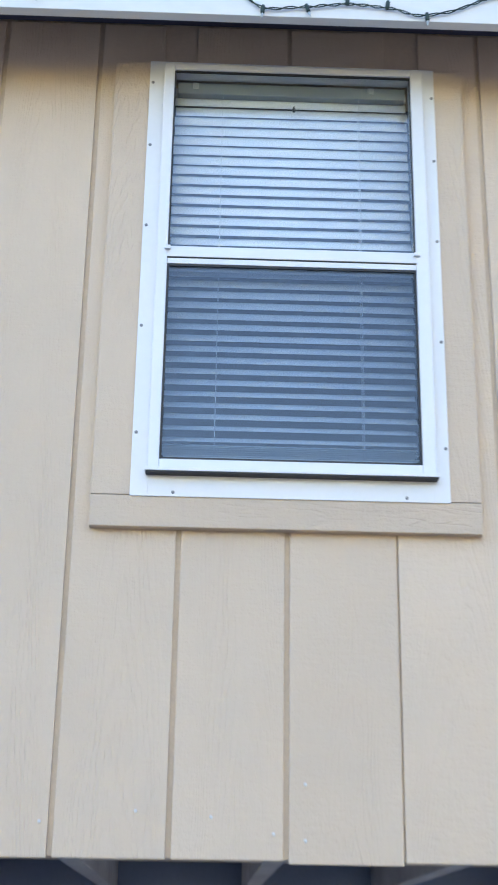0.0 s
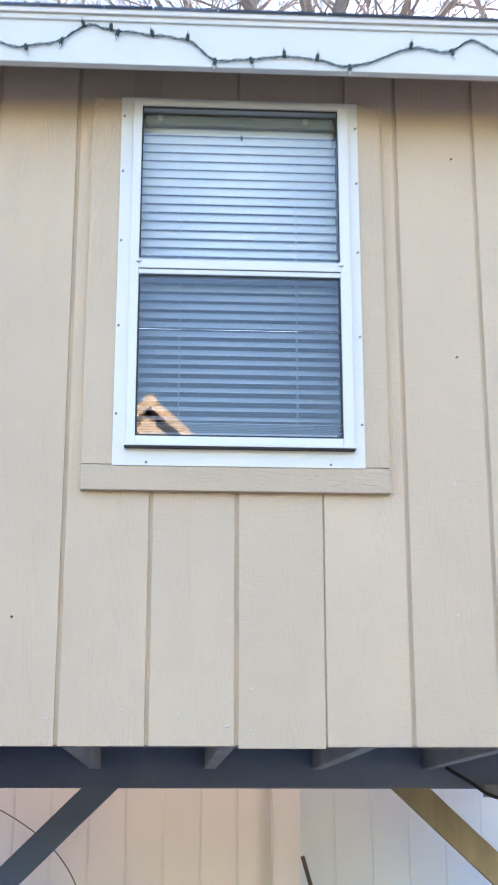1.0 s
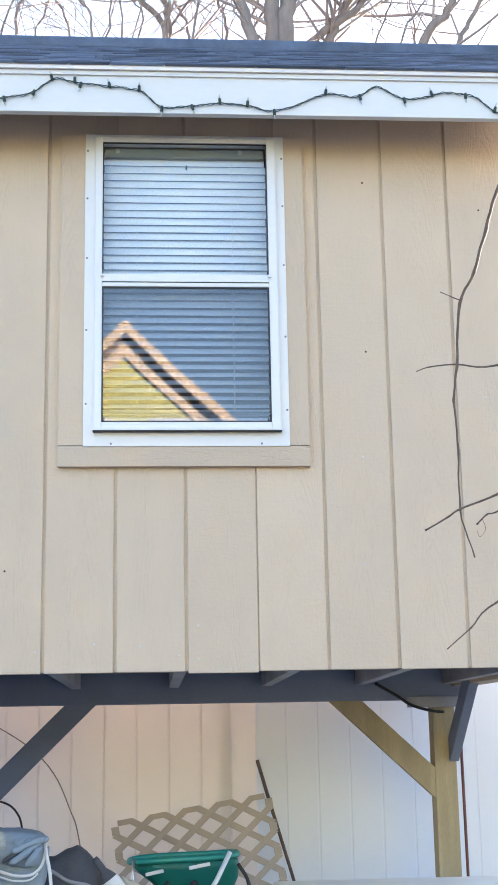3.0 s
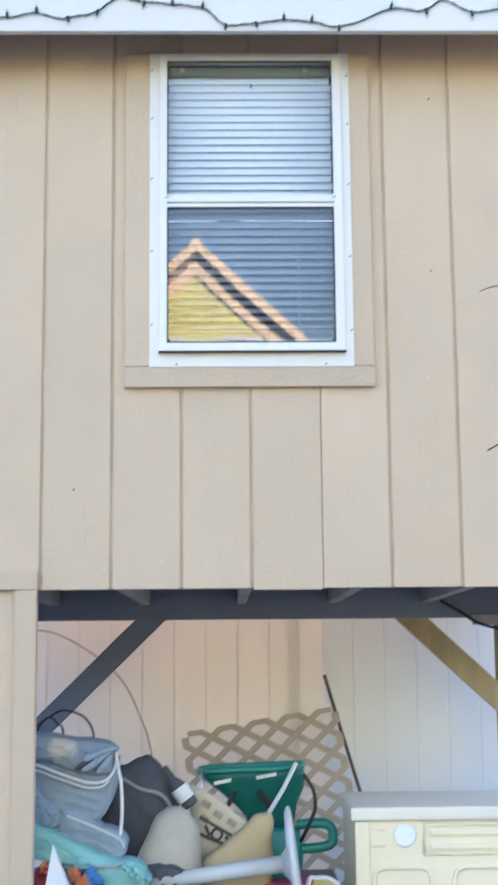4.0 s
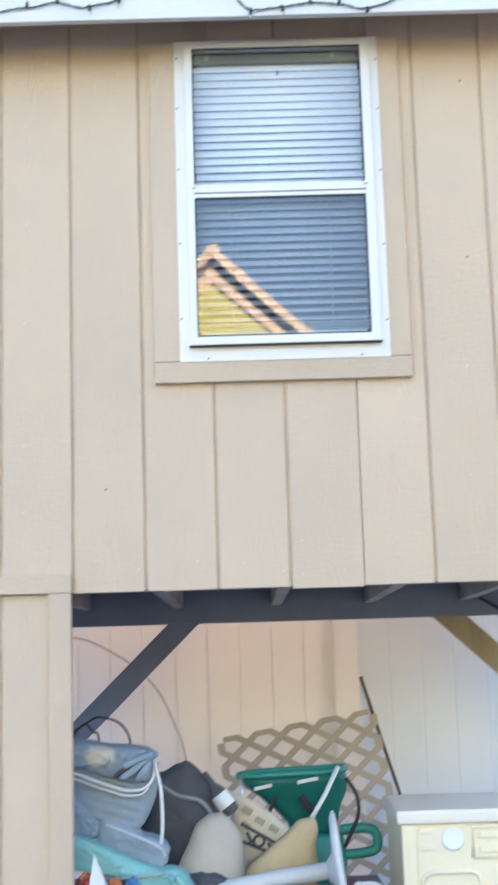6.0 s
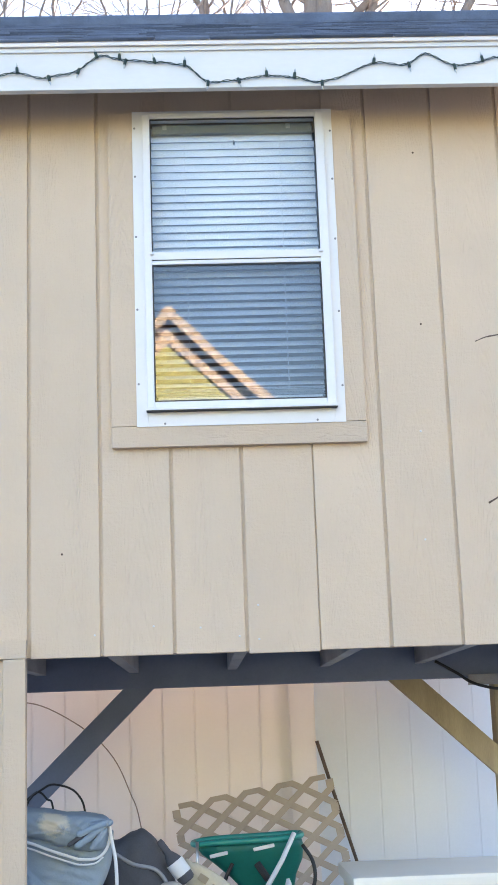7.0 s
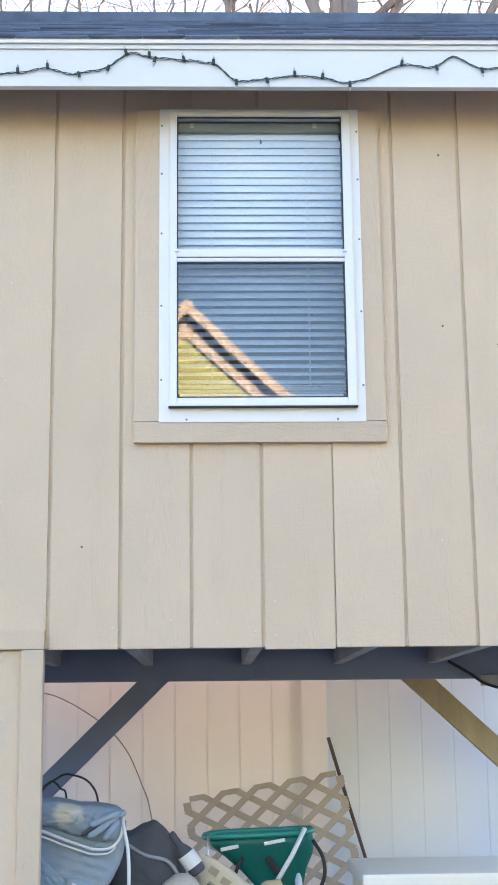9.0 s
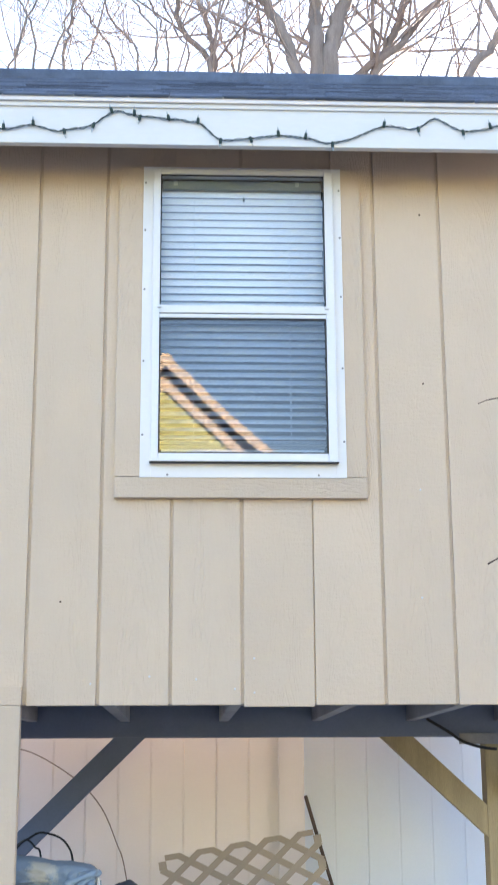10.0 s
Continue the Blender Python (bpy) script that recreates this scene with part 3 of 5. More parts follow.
single("post", boxed(1.438, 1.527, YB, YB + 0.089, 0, 1.647, 0.004), M_POST, (1.48, YB + 0.045, 0), "yellowish treated pine post under the shed", "post")
single("post", boxed(-0.74, -0.651, YB, YB + 0.089, 0, 1.647, 0.004), M_BEAM, (-0.69, YB + 0.045, 0), "dark blue-grey pine post under the shed", "post")
single("brace", beam_between((0.142, YB + 0.022, 1.765), (-0.70, YB + 0.022, 0.945), 0.038, 0.086), M_BEAM, (-0.3, YB, 0.95), "dark blue-grey diagonal brace under the beam", "brace")
single("brace", beam_between((0.96, YB + 0.022, 1.765), (1.47, YB + 0.022, 1.292), 0.038, 0.090), M_POST, (1.2, YB, 1.3), "yellowish pine diagonal brace under the beam", "brace")
single("brace", beam_between((1.515, YB + 0.02, 1.43), (1.535, YB - 0.30, 1.73), 0.038, 0.075), M_BEAM, (1.53, YB, 1.43), "dark blue-grey brace from post to joist", "brace")
single("cleat", boxed(1.335, 1.56, YB - 0.014, YB - 0.001, 1.618, 1.66, 0.002), M_JOIST, (1.45, YB, 1.62), "weathered wood cleat nailed across the post top", "cleat")
single("cable", sweep(bmesh.new(), smooth_path([(1.20, YB - 0.05, 1.715), (1.29, YB - 0.03, 1.665), (1.345, YB - 0.03, 1.628), (1.42, YB - 0.03, 1.605), (1.48, YB - 0.02, 1.598)], 6), 0.006, 6), M_RUBBER, (1.4, YB, 1.6), "black cable sagging from the beam", "cable", smooth=True)
single("conduit", sweep(bmesh.new(), [(1.555, YB + 0.03, 1.52), (1.557, YB + 0.03, 1.1), (1.562, YB + 0.03, 0.02)], 0.006, 6), mat("brown_red_cord", (0.16, 0.06, 0.05), 0.6), (1.56, YB, 0.02), "thin brown cord running down beside the post", "cord", smooth=True)

# ---- vinyl fence behind ----
YF = 2.42
fence = thing("fence", (0.5, YF, 0), "cream vinyl privacy fence with grooved vertical boards", "fence", kind="structure")
part("bottom_rail", boxed(-1.25, 4.2, YF - 0.02, YF + 0.03, 0.06, 0.2, 0.004), M_FENCE, fence)
for x in (0.664, -1.25, 3.15):
    bm = boxed(x, x + 0.118, YF - 0.02, YF + 0.077, 0, 2.5, 0.006)
    part("fence_post", bm, M_FENCE, fence)
def fence_board():
    """A vinyl board with a bevelled long edge and a tongue that leaves a narrow groove."""
    bm = boxed(-0.0705, 0.0705, -0.006, 0.004, -1.19, 1.19, 0.003)
    box(bm, 0.0706, 0.0764, -0.0042, 0.003, -1.19, 1.19)
    return finish(bm, "fence_board")


board_me, sky_board_me = fence_board(), fence_board()
x = 0.676 - 0.0735
while x > -1.05:
    piece("fence_board", board_me, M_FENCE, fence, (x, YF, 1.22))
    x -= 0.147
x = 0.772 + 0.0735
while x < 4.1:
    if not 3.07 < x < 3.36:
        piece("fence_board", sky_board_me, M_FENCE_SKYTINT, fence, (x, YF, 1.22))
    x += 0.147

# ---- lattice leaning on the fence ----
lat = thing("lattice_panel", (0.55, 2.3, 0), "tan vinyl diamond lattice offcut leaning on the fence", "lattice")
P, CAP = 0.1463, 0.046
LW, LH = 5 * P - CAP, 13 * P - CAP
# the diamonds are wider than tall, the offcut stands askew and leans back
LM = pose(0.580, 2.05, 0.580, -9, 0, 0) @ pose(0, 0, 0, 0, -9.2, 0) @ Matrix.Diagonal((1, 1, 0.70, 1))


def strip(a, b, y):
    bm = beam_between((a[0], y, a[1]), (b[0], y, b[1]), 0.033, 0.008, 0.0012, up=(0, 1, 0))
    bmesh.ops.transform(bm, matrix=LM, verts=bm.verts)
    part("strip", bm, M_LATTICE, lat)


for sign, y0 in ((1, 0.0), (-1, 0.0085)):
    for k in range(-11, 12):
        cx = k * P + P / 2
        lo, hi = -9.0, 9.0
        for half, c, d in ((LW / 2, cx, 1), (LH / 2, 0.0, sign)):
            a, b = sorted(((-half - c) / d, (half - c) / d))
            lo, hi = max(lo, a), min(hi, b)
        edge = 8.5 * P + 0.014
        lo, hi = max(lo, (-edge - cx) / 2), min(hi, (edge - cx) / 2)
        if hi - lo > 0.07:
            strip((cx + lo, lo * sign), (cx + hi, hi * sign), y0)
for k in range(-11, 12):
    x = k * P + P / 2 + LH / 2
    if -LW / 2 < x and x + CAP < LW / 2 + 0.01:
        strip((x - 0.008, LH / 2 - 0.006), (x + CAP + 0.008, LH / 2 - 0.006), 0.004)
    z = k * P
    for s in (-1, 1):
        if abs(z) + CAP / 2 < LH / 2:
            strip((s * (LW / 2 - 0.006), z + CAP / 2 + 0.002), (s * (LW / 2 - 0.006), z - CAP / 2 - 0.002), 0.004)
single("stick", sweep(bmesh.new(), [(0.777, 2.30, 1.409), (0.825, 2.29, 1.24), (0.955, 2.27, 0.80), (1.1, 2.25, 0.0)], [0.008, 0.008, 0.007, 0.007], 8), M_VINE, (1.1, 2.25, 0), "thin weathered stick leaning on the fence", "stick", smooth=True)
single("wire", sweep(bmesh.new(), smooth_path([(-0.62, 2.36, 1.63), (-0.45, 2.36, 1.603), (-0.25, 2.36, 1.487), (-0.132, 2.36, 1.364), (-0.06, 2.36, 1.21), (-0.017, 2.36, 1.075), (0.06, 2.3, 0.6), (0.07, 2.2, 0.02)], 6), 0.0028, 6), mat("brown_wire", (0.26, 0.21, 0.18), 0.6), (0.1, 2.3, 0.02), "springy brown wire arching against the fence", "wire", smooth=True)
for pts in ([(-0.33, 0.76, 0.81), (-0.32, 0.75, 1.22), (-0.25, 0.75, 1.318), (-0.19, 0.75, 1.322), (-0.14, 0.75, 1.292), (-0.116, 0.75, 1.22), (-0.11, 0.75, 1.0), (-0.10, 0.75, 0.81)],
            [(-0.36, 0.78, 0.81), (-0.34, 0.77, 1.2), (-0.285, 0.77, 1.30), (-0.245, 0.77, 1.282), (-0.222, 0.77, 1.22), (-0.22, 0.77, 0.81)]):
    single("hose_loop", sweep(bmesh.new(), smooth_path(pts, 6), 0.0035, 8), M_RUBBER, (-0.2, 0.75, 0.8), "loop of thin black hose behind the bedding", "hose", smooth=True)

# ---- string of lights on the fascia ----
lights = thing("string_lights", (0.4, -0.2, 3.33), "dark green string of small unlit lights clipped along the fascia", "string lights")
wave_x = [-0.306, -0.21, -0.12, -0.04, 0.026, 0.085, 0.188, 0.273, 0.34, 0.428, 0.511, 0.591, 0.671, 0.762, 0.825, 0.92, 0.968, 0.989, 1.061, 1.146]
wave_z = [3.352, 3.362, 3.349, 3.369, 3.412, 3.404, 3.391, 3.378, 3.331, 3.333, 3.343, 3.336, 3.324, 3.351, 3.378, 3.374, 3.404, 3.404, 3.368, 3.379]
run = [(x, -0.203, z) for x, z in zip(wave_x, wave_z)]
run = [(x - 1.0, y, z) for x, y, z in run[4:13] if x - 1.0 < -0.35] + run + [(x + 1.0, y, z) for x, y, z in run[3:13] if x + 1.0 > 1.18]
sp = [q + Vector((0, 0, 0.007 * noise.noise(Vector((q.x * 16, 3, 0))) + 0.003 * noise.noise(Vector((q.x * 55, 8, 0))))) for q in smooth_path(run, 10)]
for ph in (0.0, math.pi):
    pts = [p + Vector((0, math.cos(i * 0.9 + ph) * 0.0018, math.sin(i * 0.9 + ph) * 0.0024)) for i, p in enumerate(sp)]
    part("wire", sweep(bmesh.new(), pts, 0.0014, 5), M_LINE, lights, smooth=True)
rnd = random.Random(9)
ups = [(-0.295, 1), (-0.21, 1), (-0.12, -1), (-0.035, -1), (0.022, 1), (0.085, 1), (0.108, -1), (0.188, 1), (0.275, 1), (0.34, -1), (0.428, -1), (0.511, 1), (0.591, 1), (0.671, -1), (0.825, 1), (0.925, -1), (1.061, -1), (1.146, 1), (1.25, -1), (1.33, 1), (-0.43, -1), (-0.55, 1)]
for bx, up in ups:
    q = min(sp, key=lambda p: abs(p.x - bx))
    tilt = rnd.uniform(-18, 18)
    m = Matrix.Translation(q + Vector((0, -0.002, 0))) @ pose(0, 0, 0, 0 if up > 0 else 180, tilt, 0)
    sk = part("socket", lathe([(0.0035, -0.004), (0.0045, 0.0), (0.0045, 0.012), (0.0038, 0.015)], m, 8), M_LINE, lights, smooth=True)
    part("bulb", lathe([(0.0024, 0.0152), (0.0026, 0.020), (0.0015, 0.025), (0.0004, 0.028)], m, 8), M_BULB, sk, smooth=True)
# the same kind of string hanging at the corner
drop = thing("string_lights", (-0.87, 0.1, 1.95), "dark green string of small unlit lights hanging beside the corner", "string lights")
dp = smooth_path([(-0.870, 0.1, 3.3), (-0.882, 0.1, 3.0), (-0.889, 0.1, 2.78), (-0.882, 0.1, 2.68), (-0.905, 0.1, 2.58), (-0.892, 0.1, 2.49), (-0.890, 0.1, 2.40), (-0.910, 0.1, 2.33), (-0.895, 0.1, 2.24), (-0.888, 0.1, 2.17), (-0.910, 0.1, 2.10), (-0.915, 0.1, 2.03), (-0.900, 0.1, 1.93)], 6)
part("wire", sweep(bmesh.new(), dp, 0.0022, 5), M_LINE, drop, smooth=True)
for i in range(14, len(dp) - 1, 5):
    m = Matrix.Translation(dp[i]) @ pose(0, 0, 0, rnd.uniform(-30, 30), rnd.choice((-80, 80)), 0)
    part("bulb", lathe([(0.003, -0.003), (0.004, 0.0), (0.004, 0.012), (0.0025, 0.02), (0.0005, 0.028)], m, 7), M_LINE, drop, smooth=True)

for k, (z0, z1) in enumerate(((2.14, 2.52), (2.03, 2.40), (1.98, 1.93))):
    single("overhead_cable", sweep(bmesh.new(), smooth_path([(-0.835, 0.12, z0), (-1.05, 0.4, z0 + (z1 - z0) * 0.4 - 0.02), (-1.6, 1.2, z1), (-3.5, 4.0, z1 + 0.6)], 6), 0.005, 6), M_RUBBER, (-0.835, 0.12, z0), "black overhead cable fixed at the shed corner", "cable", smooth=True)

# ---- dry vine hanging in front of the wall, grown from a sapling at the side ----
vine = thing("sapling", (2.1, -0.75, 0), "bare sapling with a dry drooping branch before the wall", "sapling")
YV = -0.65


def twig(pts, r0, r1, name="twig"):
    p = smooth_path([(x, YV + dy, z) for x, dy, z in pts], 5)
    n = len(p)
    k = 0.62 if name != "stem" else 1.0
    rr = [k * (r0 + (r1 - r0) * i / (n - 1)) * (1.0 + 0.35 * (i % 5 == 0)) for i in range(n)]
    p = [q + Vector((0.006, 0.006, 0.003)) * noise.noise(q * 23) for q in p]
    return part(name, sweep(bmesh.new(), p, rr, 7), M_VINE, vine, smooth=True)


twig([(2.1, -0.1, 0), (2.08, -0.1, 1.2), (2.0, -0.08, 2.4), (1.85, -0.06, 3.2)], 0.03, 0.012, "stem")
twig([(1.87, -0.06, 3.1), (1.6, -0.03, 3.28), (1.36, 0, 3.16), (1.212, 0, 2.913), (1.165, 0, 2.78), (1.128, 0, 2.664), (1.086, 0, 2.58), (1.07, 0, 2.416), (1.058, 0, 2.328), (1.062, 0, 2.2), (1.06, 0, 2.054), (1.09, 0, 1.935)], 0.009, 0.0026, "branch")
twig([(0.965, 0, 2.401), (1.0, 0, 2.413), (1.07, 0, 2.42), (1.182, 0, 2.42), (1.5, -0.05, 2.5), (2.0, -0.08, 2.45)], 0.0018, 0.005)
twig([(1.038, 0, 2.61), (1.07, 0, 2.595), (1.09, 0, 2.588)], 0.0014, 0.003)
twig([(0.972, 0, 2.002), (1.03, 0, 2.035), (1.06, 0, 2.054), (1.161, 0, 2.093), (1.4, -0.05, 2.2), (2.03, -0.08, 2.1)], 0.003, 0.005)
twig([(1.097, 0, 2.015), (1.125, 0, 2.04), (1.159, 0, 2.051), (1.3, -0.02, 2.13)], 0.003, 0.003)
twig([(1.11, 0, 2.03), (1.12, 0, 2.005), (1.105, 0, 1.985), (1.098, 0, 2.0)], 0.001, 0.0008)
twig([(1.01, 0, 1.715), (1.07, 0, 1.765), (1.145, 0, 1.83), (1.4, -0.04, 1.93), (2.05, -0.08, 1.8)], 0.002, 0.005)
twig([(1.21, 0.3, 1.03), (1.22, 0.3, 1.12), (1.27, 0.2, 1.20), (1.4, 0.1, 1.30), (2.09, -0.08, 1.2)], 0.003, 0.006)


# ---- bare trees behind the shed ----
def grow(bm, fine, p, d, r, length, depth, rnd):
    pts, rad = [p.copy()], [r]
    n = 5 if depth > 0 else 4
    for i in range(n):
        d = (d + Vector((rnd.gauss(0, 0.11), rnd.gauss(0, 0.11), rnd.gauss(0.03, 0.07)))).normalized()
        p = p + d * length / n
        pts.append(p.copy())
        rad.append(r * (1 - 0.5 * (i + 1) / n))
    sweep(bm if depth > 2 else fine, pts, rad, 7 if depth > 2 else (4 if depth > 0 else 3), cap=False)
    if depth == 0:
        return
    kids = rnd.randint(2, 3) + (1 if depth < 3 else 0)
    for k in range(kids):
        i = n if k < 2 else rnd.randint(2, n)
        side = Vector((rnd.gauss(0, 1), rnd.gauss(0, 1), rnd.gauss(0.1, 0.5))).normalized()
        nd = (d * rnd.uniform(0.7, 1.1) + side * rnd.uniform(0.45, 0.85)).normalized()
        grow(bm, fine, pts[i], nd, rad[i] * (0.85 if k == 0 else 0.62), length * rnd.uniform(0.62, 0.85), depth - 1, rnd)


def limb(bm, fine, pts, r0, r1, rnd, twigs=7, reach=1.3):
    """A bent limb through pts with side branches along it."""
    p = smooth_path(pts, 6)
    n = len(p)
    rad = [r0 + (r1 - r0) * i / (n - 1) for i in range(n)]
    p = [q + Vector((rnd.gauss(0, 0.012), rnd.gauss(0, 0.02), 0)) for q in p]
    sweep(bm, p, rad, 9, cap=False)
    for k in range(twigs):
        i = rnd.randint(n // 3, n - 2)
        d = (p[i + 1] - p[i]).normalized()
        side = Vector((rnd.gauss(0, 1), rnd.gauss(0, 0.7), rnd.gauss(0.2, 0.4))).normalized()
        grow(fine, fine, p[i], (d * 0.7 + side * rnd.uniform(0.5, 1.0)).normalized(), min(rad[i] * 0.45, 0.02), reach * rnd.uniform(0.6, 1.1), 2, rnd)


def tree(x, y, r, label, seed, limbs, twigs=7, reach=1.3):
    """Limbs: (x at 8.7 m, x at 9.65 m, bend, radius), all rising from one trunk."""
    rnd = random.Random(seed)
    t = thing("tree", (x, y, 0), label, "tree", group="bare trees behind the fence")
    bm, fine = bmesh.new(), bmesh.new()
    fork = 6.2
    sweep(bm, smooth_path([(x, y, -0.05), (x + 0.05, y, 2.5), (x - 0.03, y, 4.6), (x, y, fork)], 5), [r * (1.25 - 0.35 * i / 15) for i in range(16)], 12, cap=False)
    for xa, xb, bend, lr in limbs:
        dy = rnd.uniform(-0.5, 0.5)
        slope = (xb - xa) / 0.95
        limb(bm, fine, [(x, y, fork - 0.3), ((x + xa) / 2 + bend * 0.5, y + dy * 0.5, 7.5), (xa, y + dy, 8.7), ((xa + xb) / 2 + bend, y + dy, 9.2), (xb, y + dy, 9.65), (xb + slope * 1.2 + bend, y + dy * 1.6, 11.0)], lr * 1.25, lr * 0.6, rnd, twigs, reach)
    part("trunk", bm, M_BARK, t, smooth=True)
    part("crown", fine, M_TWIG, t, "fine grey-brown twigs")


tree(1.66, 9.0, 0.24, "tall bare tree with several rising trunks", 21, [(1.56, 1.53, 0.0, 0.085), (1.70, 1.90, 0.0, 0.095), (1.30, 0.85, 0.03, 0.062), (1.36, 1.72, 0.0, 0.016), (1.34, 1.62, 0.0, 0.014)], 10)
tree(2.22, 9.1, 0.18, "bare tree with spreading limbs", 5, [(1.97, 2.85, 0.08, 0.048), (2.22, 2.56, 0.0, 0.058), (2.70, 3.05, 0.0, 0.012), (2.95, 3.4, 0.1, 0.012)], 14, 1.7)
tree(0.40, 8.9, 0.12, "slender bare tree with many twigs", 12, [(0.44, 0.02, -0.10, 0.034), (0.49, 0.30, 0.03, 0.034), (1.09, 0.94, 0.0, 0.018), (0.72, 0.42, 0.0, 0.017), (0.76, 0.84, 0.03, 0.014)], 16, 1.7)
tree(-0.75, 8.7, 0.11, "slender bare tree with many twigs", 33, [(-0.30, -0.78, -0.05, 0.013), (-0.55, -1.0, 0.05, 0.013), (-0.1, -0.55, 0.0, 0.012), (-1.1, -1.0, 0.03, 0.018), (0.0, -0.3, 0.05, 0.012), (0.2, -0.12, 0.0, 0.011), (-0.95, -0.7, 0.04, 0.012)], 19, 1.8)
tree(3.0, 9.4, 0.17, "bare tree with a leaning limb", 8, [(3.22, 3.75, 0.05, 0.055), (3.6, 4.1, 0.0, 0.03), (3.35, 3.3, 0.0, 0.014)], 14, 1.7)
tree(-1.75, 8.8, 0.10, "slender bare tree with many twigs", 61, [(-1.9, -2.1, 0.0, 0.014), (-1.7, -1.5, 0.04, 0.013), (-1.5, -1.2, 0.0, 0.012), (-1.35, -1.75, 0.05, 0.012), (-1.15, -0.8, 0.0, 0.012)], 16, 1.7)
tree(-1.9, 12.5, 0.13, "slender bare tree far behind", 52, [(-1.5, -1.2, 0.0, 0.02), (-0.6, -0.2, 0.0, 0.016), (0.1, 0.5, 0.0, 0.014), (-1.0, -0.6, 0.0, 0.014)], 18, 1.8)

# ---- house across the yard, seen mirrored in the glass ----
M_LIME = mat("yellow_green_clapboard", (0.68, 0.66, 0.24), 0.6, 0.06, 1.0, (0.2, 1, 6))
M_RAKE_ORANGE = mat("orange_rake_boards", (0.84, 0.66, 0.46), 0.55, 0.1, 2.0)
M_DARKGAP = mat("shaded_soffit_boards", (0.28, 0.225, 0.20), 0.7, 0.2)
M_GLASSDARK = mat("dark_window_glass", (0.03, 0.035, 0.045), 0.15, 0.2, spec=0.6)
HX, HY, HZ = -0.42, -30.0, 12.22
house = thing("house", (HX, HY - 4, 0), "yellow-green clapboard house with orange gable rakes", "house")
HS, HW = 0.93, 5.2
inner = [(HX, HZ - 0.77), (HX + HW, HZ - 0.77 - HW * HS), (HX + HW, 0), (HX - HW, 0), (HX - HW, HZ - 0.77 - HW * HS)]
part("wall", prism(inner, HY - 8, HY - 0.42), M_LIME, house)
lap = finish(boxed(-1, 1, 0, 0.02, 0, 0.145, 0.003), "clapboard")
z = 7.2
while z < HZ - 1.5:
    half = (HZ - 0.77 - z - 0.15) / HS - 0.25
    half = min(half, HW - 0.05)
    if half > 0.2:
        ob = piece("clapboard", lap, M_LIME, house, (HX, HY - 0.418, z))
        ob.scale = (half, 1, 1)
        ob.rotation_euler = (radians(6), 0, 0)
    z += 0.16
for s in (-1, 1):
    a, b = Vector((HX, HY, HZ - 0.22)), Vector((HX + s * (HW + 0.6), HY, HZ - 0.22 - (HW + 0.6) * HS))
    a2 = a + (a - b).normalized() * 0.18
    part("rake_board", beam_between(a2 + Vector((0, -0.05 - 0.01 * s, 0.096)), b + Vector((0, -0.05 - 0.01 * s, 0.096)), 0.06, 0.24), M_RAKE_ORANGE, house, "orange rake board")
    part("rake_soffit", beam_between(a + Vector((0, -0.24, -0.06)), b + Vector((0, -0.24, -0.06)), 0.32, 0.04), M_DARKGAP, house)
    # dark board drawn in as the shaded gap between rake and frieze
    part("soffit_shadow_board", beam_between(a + Vector((0, -0.40, -0.19)), b + Vector((0, -0.40, -0.19)), 0.05, 0.16), M_DARKGAP, house)
    part("frieze", beam_between(a2 + Vector((0, -0.345 - 0.01 * s, -0.46)), b + Vector((0, -0.345 - 0.01 * s, -0.46)), 0.05, 0.28), M_RAKE_ORANGE, house)
    part("roof", beam_between(a + Vector((0, -4.02, 0.20)), b + Vector((0, -4.02, 0.20)), 7.9, 0.06), M_SHINGLE, house)
M_CASING = mat("white_window_casing", (0.75, 0.72, 0.68), 0.5)
for x0, x1 in ((0.72, 1.75), (-1.5, -0.36)):
    wnd = part("window", boxed(HX + x0, HX + x1, HY - 0.43, HY - 0.36, 8.0, 9.70, 0.01), M_CASING, house)
    part("glass", boxed(HX + x0 + 0.1, HX + x1 - 0.1, HY - 0.37, HY - 0.345, 8.1, 9.58), M_GLASSDARK, wnd)

# ---- unseen dark ring added behind the camera to block the low sky ----
bm = bmesh.new()
ring = []
for k in range(241):
    a = math.pi + math.pi * k / 240
    hh = 8.0 + 1.2 * noise.noise(Vector((k * 0.18, 0, 0))) + 0.7 * noise.noise(Vector((k * 0.8, 5, 0)))
    ring.append((bm.verts.new((48 * math.cos(a), 48 * math.sin(a) - 4, -0.5)), bm.verts.new((48 * math.cos(a), 48 * math.sin(a) - 4, hh))))
for p0, p1 in zip(ring, ring[1:]):
    bm.faces.new((p0[0], p1[0], p1[1], p0[1]))
single("backdrop", bm, mat("low_sky_blocker", (0.05, 0.045, 0.042), 0.95, 0.5, 0.3, (3, 3, 0.4)), (0, -48, -0.5), "unseen dark ring added to block the low sky", "backdrop", kind="structure")

# ---- teal house and grey plank stair rail seen past the corner ----
M_TEAL = mat("teal_clapboard", (0.22, 0.42, 0.36), 0.6, 0.08, 1.0, (0.2, 1, 6))
th = thing("house", (-4.8, 14.0, 0), "teal clapboard house with white and orange rake trim", "house")
part("wall", prism([(-9.0, 0), (-2.9, 0), (-2.9, 2.6), (-5.0, 4.3), (-9.0, 1.4)], 14.0, 20), M_TEAL, th)
lap2 = finish(boxed(-3.0, 3.0, -0.02, 0.0, 0, 0.19, 0.003), "clapboard2")
for k in range(13):
    piece("clapboard", lap2, M_TEAL, th, (-5.95, 13.995, 0.4 + k * 0.2)).rotation_euler = (radians(-5), 0, 0)
